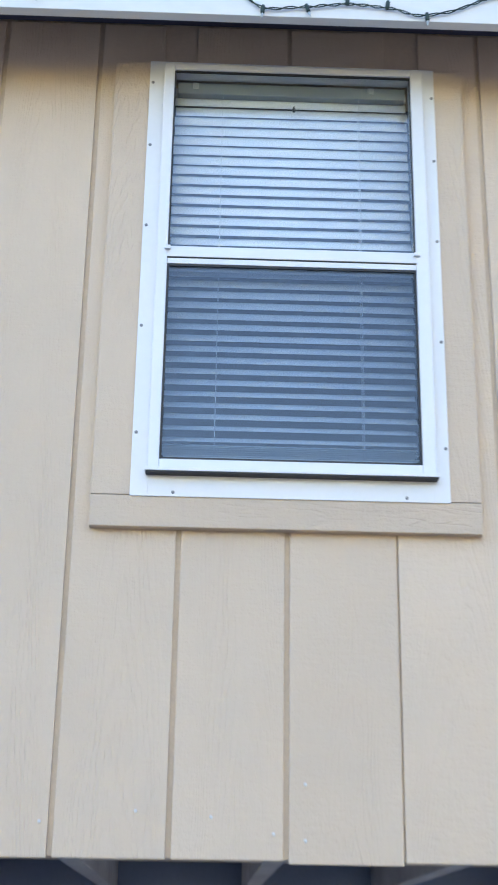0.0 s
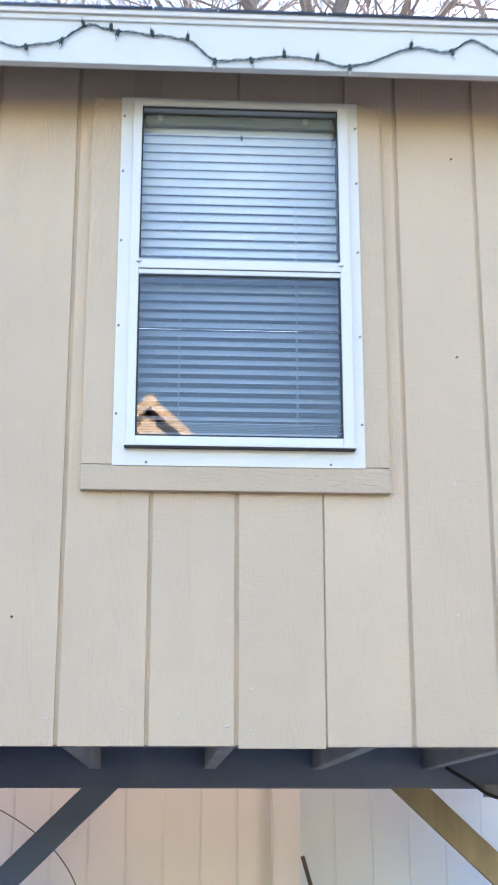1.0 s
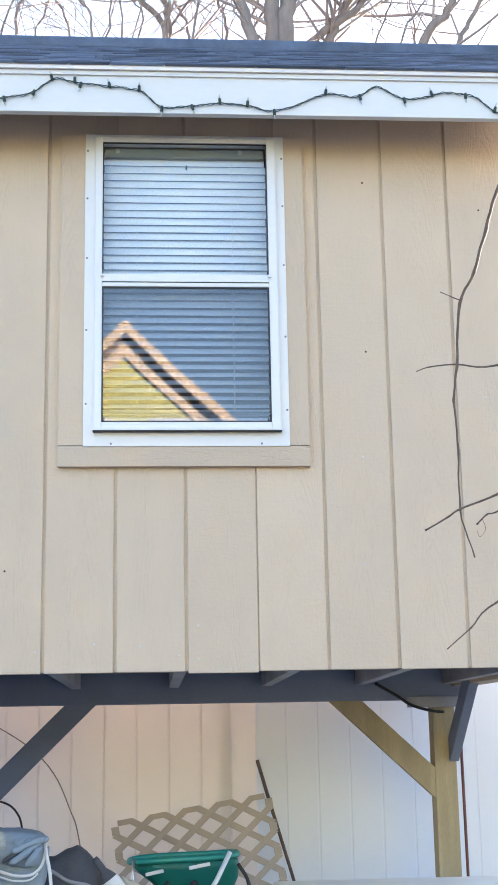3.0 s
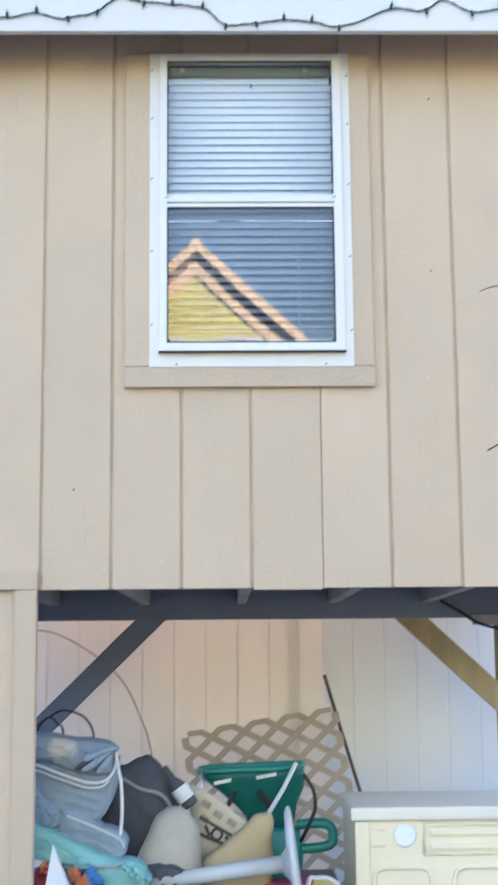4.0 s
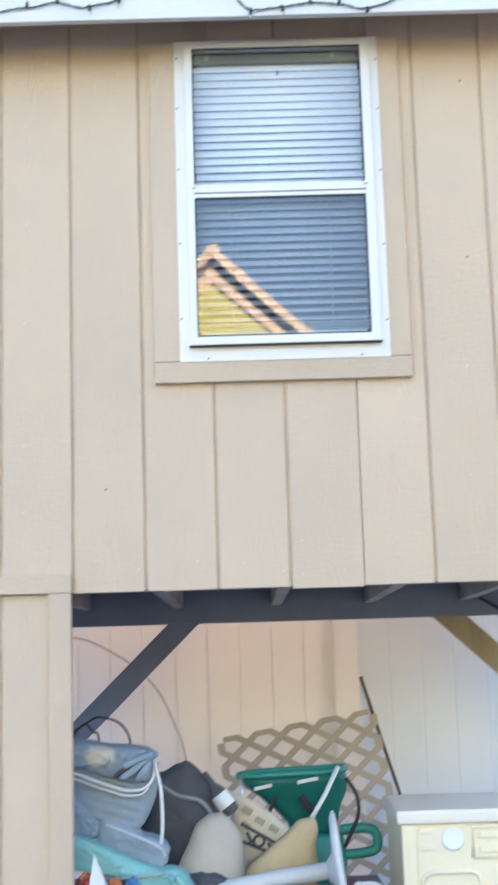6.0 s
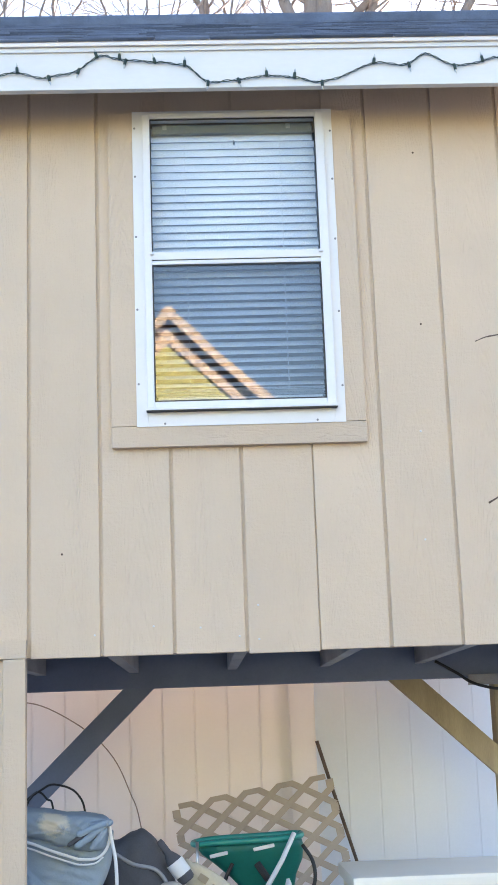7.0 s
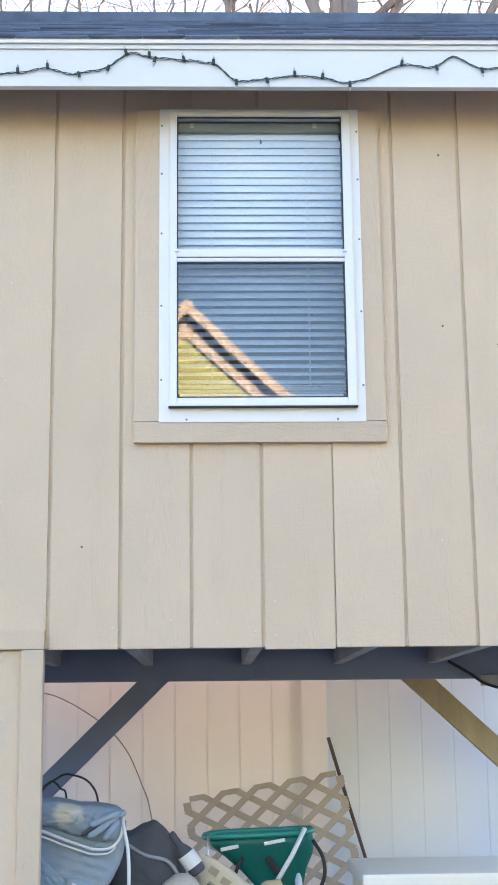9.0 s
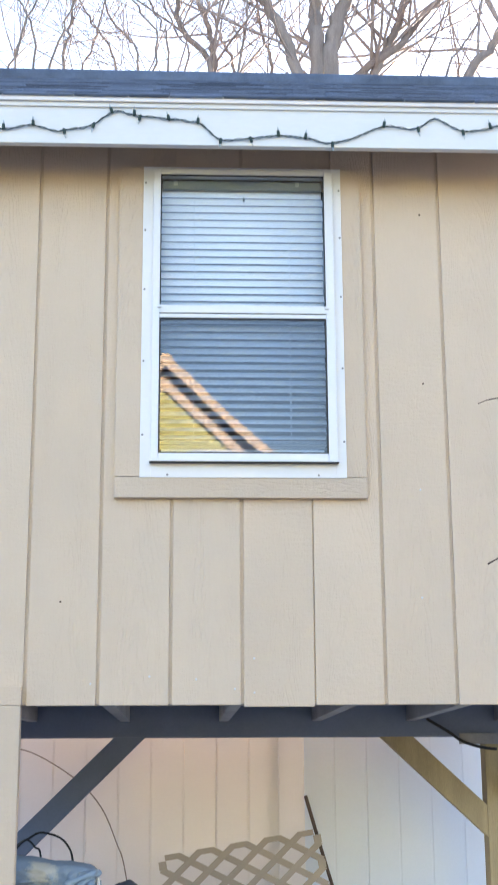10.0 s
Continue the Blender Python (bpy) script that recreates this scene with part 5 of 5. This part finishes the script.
part("twist", sweep(bmesh.new(), smooth_path([(0.018, 0.195, 0.905), (0.040, 0.190, 0.893), (0.052, 0.190, 0.876), (0.072, 0.192, 0.866), (0.088, 0.20, 0.848)], 6), [0.004, 0.006, 0.007, 0.006, 0.003] * 5, 8), M_TURQ, tr_, smooth=True)
part("hem", sweep(bmesh.new(), smooth_path([(-0.150, 0.205, 0.902), (-0.113, 0.196, 0.897), (-0.045, 0.190, 0.902), (0.005, 0.190, 0.906), (0.030, 0.195, 0.914)], 6), 0.0042, 6), mat("grey_hem", (0.36, 0.40, 0.40), 0.8, 0.2, 30), tr_, "greyish hem", smooth=True)
tq = thing("turquoise_sack", (0.045, 0.14, 0.0), "turquoise mesh cloth sack slumped beside the table, tied at the top", "sack")
part("body", puff([(-0.075, 0.594), (-0.055, 0.66), (-0.015, 0.690), (0.03, 0.692), (0.075, 0.650), (0.110, 0.660), (0.150, 0.640), (0.155, 0.600), (0.137, 0.529), (0.106, 0.454), (0.058, 0.400), (-0.009, 0.350), (-0.075, 0.38), (-0.085, 0.48)], 0.14, 0.075, 0.10, 0.020, 13, 14, 20, 0.6), M_TURQ, tq, smooth=True)
part("ear", puff([(0.098, 0.640), (0.108, 0.690), (0.131, 0.712), (0.156, 0.702), (0.166, 0.655), (0.156, 0.600), (0.125, 0.592)], 0.115, 0.03, 0.05, 0.004, 12, 15, 9), M_TURQ, tq, smooth=True)
for pts in ([(0.062, 0.640), (0.095, 0.605), (0.125, 0.590), (0.150, 0.596)], [(0.030, 0.600), (0.060, 0.520), (0.070, 0.440)], [(-0.020, 0.640), (-0.010, 0.560), (0.000, 0.460)]):
    part("fold", sweep(bmesh.new(), smooth_path([(x, 0.072, z) for x, z in pts], 6), [0.004 + 0.007 * math.sin(math.pi * (i + 0.5) / (6 * (len(pts) - 1) + 1)) for i in range(6 * (len(pts) - 1) + 1)], 8), M_TURQ, tq, smooth=True)
# black box added as a support where only a dark void shows
part("underlayer", boxed(-0.075, 0.055, 0.17, 0.32, 0.0, 0.375, 0.02), M_TARP, tq, "black box added under the sack in place of a dark void")
for pts in ([(-0.045, 0.700), (-0.058, 0.650), (-0.035, 0.612), (0.0, 0.606), (0.012, 0.650), (0.0, 0.700)], [(-0.02, 0.705), (-0.06, 0.668), (-0.066, 0.615), (-0.040, 0.585), (-0.015, 0.600), (0.005, 0.640), (0.020, 0.690)], [(0.022, 0.695), (0.018, 0.640), (0.035, 0.610), (0.062, 0.630), (0.070, 0.668)],
            [(-0.03, 0.590), (0.020, 0.562), (0.072, 0.566), (0.112, 0.610)]):
    part("tie_cord", sweep(bmesh.new(), smooth_path([(x, 0.055, z) for x, z in pts], 6), 0.0018, 5), M_RUBBER, tq, "thin black tie cord", smooth=True)
pr = thing("printed_blanket", (0.0, 0.16, 0.64), "bright printed cloth in red, orange, blue and gold, bunched up", "blanket")
M_RED = mat("red_print", (0.31, 0.03, 0.045), 0.75, 0.35, 25, fine=150, relief=0.5, dirt=(0.06, 0.02, 0.03), dirt_at=0.6)
M_ORANGE = mat("orange_print", (0.58, 0.17, 0.06), 0.75, 0.3, 25, fine=150, relief=0.5, dirt=(0.45, 0.03, 0.04), dirt_at=0.58)
M_BLUEPRINT = mat("blue_print", (0.05, 0.19, 0.42), 0.75, 0.3, 25, fine=150, relief=0.5, dirt=(0.02, 0.02, 0.05), dirt_at=0.6)
M_GOLD = mat("gold_print", (0.58, 0.36, 0.08), 0.75, 0.25, 40, fine=150, relief=0.5, dirt=(0.12, 0.03, 0.02), dirt_at=0.56)
M_NAVYPRINT_SHADE = mat("navy_print_and_fold_shade", (0.025, 0.032, 0.06), 0.8, 0.3, 25, fine=150, relief=0.5)
M_PINK = mat("coral_print", (0.62, 0.09, 0.10), 0.75, 0.2, 25, fine=150, relief=0.5)
# dark under-layer drawn in for the shade between the bright folds
part("shaded_layer", puff([(-0.12, 0.90), (-0.06, 0.865), (-0.01, 0.84), (0.035, 0.80), (0.075, 0.755), (0.108, 0.70), (0.088, 0.64), (0.03, 0.68), (-0.01, 0.715), (-0.07, 0.70), (-0.11, 0.78)], 0.18, 0.03, 0.05, 0.012, 14, 41, 11), M_NAVYPRINT_SHADE, pr, smooth=True)
rnd = random.Random(77)
for x, z, ln, wd, lean, mt in ((-0.098, 0.868, 0.085, 0.030, 58, M_ORANGE), (-0.070, 0.842, 0.10, 0.028, 62, M_ORANGE), (-0.060, 0.876, 0.06, 0.030, 40, M_BLUEPRINT), (-0.078, 0.800, 0.085, 0.030, 66, M_RED), (-0.040, 0.800, 0.10, 0.024, 52, M_ORANGE),
                               (-0.034, 0.838, 0.06, 0.022, 48, M_RED), (-0.005, 0.815, 0.065, 0.020, 70, M_GOLD), (0.000, 0.788, 0.075, 0.022, 30, M_RED), (-0.052, 0.752, 0.065, 0.030, 20, M_PINK), (-0.022, 0.762, 0.06, 0.022, 60, M_PRINT),
                               (0.012, 0.762, 0.055, 0.026, 80, M_GOLD), (0.030, 0.778, 0.050, 0.022, 35, M_GOLD), (0.022, 0.738, 0.050, 0.026, 60, M_GOLD), (0.046, 0.752, 0.055, 0.022, 20, M_ORANGE), (-0.004, 0.730, 0.060, 0.022, 70, M_RED),
                               (-0.030, 0.782, 0.070, 0.014, 58, M_NAVYPRINT_SHADE), (0.002, 0.748, 0.075, 0.013, 66, M_NAVYPRINT_SHADE), (-0.062, 0.822, 0.080, 0.011, 62, M_NAVYPRINT_SHADE), (0.036, 0.740, 0.06, 0.011, 50, M_NAVYPRINT_SHADE), (0.052, 0.722, 0.055, 0.024, 62, M_PRINT), (0.030, 0.708, 0.050, 0.020, 50, M_RED), (0.076, 0.706, 0.075, 0.018, 66, M_CREAMCLOTH), (0.062, 0.690, 0.06, 0.020, 60, M_NAVYPRINT_SHADE), (0.010, 0.800, 0.04, 0.016, -35, M_SLED)):
    part("fold", pillow((ln, 0.04, wd * 1.1), pose(x, 0.150 + rnd.uniform(-0.008, 0.008), z, rnd.uniform(-25, 25), lean + rnd.uniform(-12, 12), rnd.uniform(-20, 20)), 0.35, 0.014, 30, rnd.randint(1, 99), 16), mt, pr, smooth=True)
part("side_fold", pillow((0.10, 0.10, 0.12), pose(-0.20, 0.24, 0.83, 0, 10, 0), 0.6, 0.03, 12, 47, 12), M_RED, pr, smooth=True)
part("side_fold", pillow((0.08, 0.08, 0.05), pose(-0.185, 0.21, 0.885, 0, 25, 0), 0.6, 0.02, 16, 48, 12), M_PRINT, pr, smooth=True)

# sled and pads on the table
sl = thing("plastic_sled", (0.2, 0.3, 0.69), "teal moulded plastic sled tray", "sled")
outl = [(0.045, 0.781), (0.055, 0.789), (0.345, 0.798), (0.357, 0.79), (0.358, 0.755)] + [(0.215 + 0.140 * math.cos(a), 0.755 + 0.062 * math.sin(a)) for a in [-0.25 - 2.3 * k / 12 for k in range(13)]]
part("body", prism(outl, 0.185, 0.42, 0.008), M_SLED, sl, smooth=False)
part("rim", beam_between((0.040, 0.178, 0.784), (0.358, 0.178, 0.796), 0.022, 0.014, 0.005), M_SLED, sl)
part("grip_lug", lathe([(0.008, -0.012), (0.020, -0.010), (0.022, 0.0), (0.020, 0.010), (0.008, 0.012)], pose(0.350, 0.178, 0.785, 90), 16), M_SLED, sl, smooth=True)
single("teal_pad", pillow((0.145, 0.17, 0.062), pose(0.426, 0.27, 0.733, 0, 1, 0), 0.5, 0.003, 6, 6, 14), M_SLED, (0.426, 0.27, 0.703), "teal padded cushion on the table lid", "cushion", smooth=True)
single("sponge", boxed(0.215, 0.29, 0.20, 0.25, 0.7965, 0.815, 0.005), M_YELLOW, (0.25, 0.22, 0.797), "yellow sponge on the sled", "sponge")

tb = thing("play_table", (0.437, 0.425, 0), "off-white plastic play table with blue legs and a round lid", "table")
TM = pose(0.437, 0.425, 0, 0, 0, 57)
bm = prism([(0.300 * math.copysign(abs(math.cos(a)) ** 0.32, math.cos(a)), 0.225 * math.copysign(abs(math.sin(a)) ** 0.32, math.sin(a))) for a in [2 * math.pi * (k + 0.5) / 48 for k in range(48)]], 0.545, 0.608, 0.010)
bmesh.ops.transform(bm, matrix=TM @ Matrix(((1, 0, 0, 0), (0, 0, 1, 0), (0, 1, 0, 0), (0, 0, 0, 1))), verts=bm.verts)
part("tabletop", bm, M_TABLE, tb, smooth=False)
part("lid", lathe([(0.195, 0.6125), (0.205, 0.618), (0.205, 0.628), (0.19, 0.634), (0.165, 0.634), (0.16, 0.640), (0.02, 0.643)], pose(0.385, 0.30, -0.004), 40), M_TABLE, tb, smooth=True)
for sx in (-1, 1):
    for sy in (-1, 1):
        part("leg", boxed(sx * 0.235 - 0.038, sx * 0.235 + 0.038, sy * 0.165 - 0.038, sy * 0.165 + 0.038, 0.0, 0.544, 0.014, m=TM), M_BRIGHTBLUE, tb)
single("blue_crate", boxed(0.50, 0.66, 0.30, 0.50, 0.0, 0.535, 0.015), M_TOTE, (0.58, 0.4, 0), "royal blue plastic crate under the table", "crate")
yl = thing("yellow_toy_frame", (0.22, 0.2, 0), "chunky yellow plastic toy frame under the table", "toy")
part("upright", boxed(0.068, 0.262, 0.12, 0.26, 0.0, 0.447, 0.034), M_YELLOW, yl)
part("groove_bar", boxed(0.255, 0.392, 0.135, 0.24, 0.352, 0.445, 0.03), M_YELLOW, yl)
part("crossbar", boxed(0.262, 0.392, 0.16, 0.25, 0.205, 0.325, 0.03), M_YELLOW, yl)
part("crossbar", boxed(0.262, 0.392, 0.16, 0.25, 0.03, 0.17, 0.03), M_YELLOW, yl)
part("back_bar", boxed(0.17, 0.395, 0.27, 0.36, 0.40, 0.515, 0.02), M_YELLOW, yl)
part("back_upright", boxed(0.16, 0.23, 0.275, 0.355, 0.0, 0.398, 0.015), M_YELLOW, yl)
for pts, nm in (([(0.340, 0.165, 0.797), (0.338, 0.085, 0.786), (0.336, 0.08, 0.70), (0.324, 0.08, 0.52), (0.312, 0.08, 0.35), (0.306, 0.08, 0.02)], "a"), ([(0.150, 0.045, 0.63), (0.158, 0.05, 0.58), (0.166, 0.06, 0.45), (0.176, 0.07, 0.30), (0.19, 0.08, 0.02)], "b")):
    p = smooth_path(pts, 10)
    rp = thing("rope", (pts[-1][0], 0.08, 0.02), "grey-white braided rope hanging down", "rope")
    for ph in (0, 2.1, 4.2):
        part("strand", sweep(bmesh.new(), [q + Vector((0.003 * math.cos(i * 1.1 + ph), 0.003 * math.sin(i * 1.1 + ph), 0)) for i, q in enumerate(p)], 0.0032, 5), M_ROPE, rp, smooth=True)

# chair tubes between panel and picket
fc = thing("folding_chair", (-0.25, 0.25, 0), "folded lawn chair with bare aluminium tubes", "chair")
for z in (0.873, 0.70, 0.511):
    part("rail", sweep(bmesh.new(), [(-0.42, 0.24, z + 0.003), (-0.12, 0.24, z)], 0.009, 10), M_STEEL, fc, smooth=True)
for x in (-0.42, -0.12):
    part("leg", sweep(bmesh.new(), [(x, 0.25, 0.0), (x, 0.25, 0.90)], 0.009, 10), M_STEEL, fc, smooth=True)

# cream deck box with arched fluted panels
db = thing("deck_box", (1.15, 0.75, 0), "cream resin deck box with arched fluted panels and round plugs", "deck box")
part("body", boxed(0.735, 1.60, 0.510, 0.94, 0.0, 0.985, 0.012), M_CREAM, db)
part("lid", boxed(0.722, 1.625, 0.490, 0.97, 0.986, 1.028, 0.012), mat("off_white_resin", (0.74, 0.715, 0.64), 0.4, 0.04, 3, relief=0.06), db, "off-white lid")
part("corner_post", boxed(0.7365, 0.782, 0.500, 0.5095, 0.02, 0.984, 0.006), M_CREAM, db)


def arch_panel(x0, x1, z0, z1):
    """A raised arched border round upright flutes."""
    r = 0.03
    run = [(x0, 0.507, z0), (x0, 0.507, z1 - r), (x0 + 0.3 * r, 0.507, z1 - 0.3 * r), (x0 + r, 0.507, z1), (x1 - r, 0.507, z1), (x1 - 0.3 * r, 0.507, z1 - 0.3 * r), (x1, 0.507, z1 - r), (x1, 0.507, z0)]
    part("panel_border", sweep(bmesh.new(), run, 0.0075, 8), M_CREAM, db, smooth=True)
    n = 6
    for k in range(n):
        piece("flute", flute, M_CREAM, db, (x0 + (k + 0.75) * (x1 - x0) / (n + 0.5), 0.510, z0))


flute = finish(lathe([(0.006, 0.0), (0.009, 0.03), (0.009, 0.66), (0.005, 0.69)], Matrix.Identity(4), 10), "flute", True)
for x in (0.795, 1.05, 1.305):
    arch_panel(x, x + 0.18, 0.09, 0.84)
for x in (0.894, 1.40):
    part("round_plug", lathe([(0.034, 0.0), (0.036, 0.005), (0.033, 0.008), (0.026, 0.006), (0.004, 0.006)], pose(x, 0.5098, 0.938, 90), 28), M_FENCE_SKYTINT, db, "pale round plug", smooth=True)
for z in (0.905, 0.948):
    part("grip_bar", boxed(0.975, 1.305, 0.500, 0.5095, z - 0.009, z + 0.009, 0.004), M_CREAM, db)
part("grip_frame", sweep(bmesh.new(), [(0.955, 0.507, 0.882), (0.955, 0.507, 0.972), (1.325, 0.507, 0.972), (1.325, 0.507, 0.882), (0.955, 0.507, 0.882)], 0.006, 8), M_CREAM, db, smooth=True)
part("moulded_bar", boxed(0.795, 0.832, 0.503, 0.5095, 0.955, 0.968, 0.003), M_CREAM, db)
part("moulded_bar", boxed(0.795, 0.832, 0.503, 0.5095, 0.905, 0.918, 0.003), M_CREAM, db)

# white post, second picket and white bench in front
pk = thing("picket_post", (-0.09, -0.14, 0.0), "tapered white painted wooden post with a pointed tip", "post")
bm = bmesh.new()
lv = [(-0.062, -0.165, 0.062, 0.0), (-0.075, -0.165, 0.055, 0.48), (-0.1205, -0.165, 0.0335, 0.884)]
for (cx, cy, hw, z), (cx2, cy2, hw2, z2) in zip(lv, lv[1:]):
    ring = [[bm.verts.new((c + sx * h_, yy + sy * 0.026, zz)) for sx, sy in ((-1, -1), (1, -1), (1, 1), (-1, 1))] for c, yy, h_, zz in ((cx, cy, hw, z), (cx2, cy2, hw2, z2))]
    for k in range(4):
        bm.faces.new((ring[0][k], ring[0][(k + 1) % 4], ring[1][(k + 1) % 4], ring[1][k]))
bmesh.ops.remove_doubles(bm, verts=bm.verts, dist=0.0005)
part("shaft", bm, M_WHITEPAINT, pk)
bm = bmesh.new()
box(bm, -0.158, -0.083, -0.195, -0.135, 0.884, 0.897, 0.004)
tip = [bm.verts.new((-0.1205 + sx * 0.033, -0.165 + sy * 0.026, 0.898)) for sx, sy in ((-1, -1), (1, -1), (1, 1), (-1, 1))]
apex = bm.verts.new((-0.135, -0.165, 1.018))
for k in range(4):
    bm.faces.new((tip[k], tip[(k + 1) % 4], apex))
part("cap", bm, M_WHITEPAINT, pk)
single("short_picket", prism([(-0.05, 0.0), (0.0, 0.0), (-0.012, 0.56), (-0.032, 0.595), (-0.048, 0.565)], -0.115, -0.095, 0.003), M_WHITEPAINT, (-0.02, -0.1, 0), "short white painted fence picket", "picket")
be = thing("bench", (-0.7, -0.47, 0), "white painted bench with a thick rounded seat board", "bench")
part("seat", boxed(-1.5, -0.005, -0.60, -0.35, 0.495, 0.532, 0.014), M_WHITEPAINT, be)
part("apron", boxed(-1.48, -0.02, -0.605, -0.58, 0.44, 0.494, 0.008), M_WHITEPAINT, be)
for x in (-1.46, -0.07):
    for y in (-0.575, -0.40):
        part("leg", boxed(x, x + 0.05, y, y + 0.045, 0.0, 0.494, 0.005), M_WHITEPAINT, be)

# ---- siding boards ----
def siding_run(x0, x1, z0, z1):
    me = finish(boxed(0, x1 - x0, 0, 0.0069, 0, z1 - z0, 0.0026), "siding_board")
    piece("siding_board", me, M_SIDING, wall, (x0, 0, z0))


g2 = 0.0048
edges = [-0.749, -0.6096, -0.4064, -0.2032, 0.0, 0.2032, 0.4064, 0.6096, 0.8128, 1.016, 1.2192, 1.4224, 1.61]
for i, (a, b) in enumerate(zip(edges, edges[1:])):
    a2, b2 = a + (g2 if i else 0.001), b - g2
    z0 = 1.753 if i < 3 else Z0 + (0.0006 * (i % 3))
    if i == 6:
        b2 += 0.006
        z0 -= 0.004
    if 4 <= i <= 7:
        outline = {4: [(a2, z0), (b2, z0), (b2, 2.36), (0.139, 2.36), (0.139, 3.434), (a2, 3.434)],
                   7: [(a2, z0), (b2, z0), (b2, 3.434), (0.685, 3.434), (0.685, 2.36), (a2, 2.36)]}.get(i)
        if outline:
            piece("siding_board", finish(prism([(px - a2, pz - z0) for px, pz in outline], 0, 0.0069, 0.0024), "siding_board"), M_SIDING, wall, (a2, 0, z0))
        else:
            siding_run(a2, b2, z0, 2.36)
            siding_run(a2, b2, 3.3255, 3.434)
    else:
        siding_run(a2, b2, z0, 3.434)
lower = bpy.data.objects["panel_backing"]
for a, b in ((-0.829, -0.614), (-0.606, -0.411), (-0.402, -0.274)):
    me = finish(boxed(0, b - a, 0, 0.0069, 0, 1.64, 0.0026), "siding_board")
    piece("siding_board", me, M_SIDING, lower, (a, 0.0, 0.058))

# ---- shingles ----
rnd = random.Random(2)
shingle_me = []
for w in (0.12, 0.16, 0.21, 0.27):
    shingle_me.append((w, finish(boxed(0, w - 0.003, 0, 0.17, 0, 0.008, 0.001), "shingle")))
rot = RM.to_3x3()
course, s = 0, -0.015
while s < s_len - 0.1:
    x = -1.05 - rnd.uniform(0, 0.2)
    while x < 1.85:
        w, me = rnd.choice(shingle_me)
        ob = piece("shingle", me, M_SHINGLE, roof, RM @ Vector((x, s + (rnd.choice((0, 0, 0.012, 0.026)) if course else 0), 0.005)))
        ob.rotation_euler = (rot @ Matrix.Rotation(radians(-1.6), 3, "X")).to_euler()
        x += w
    s += 0.074
    course += 1
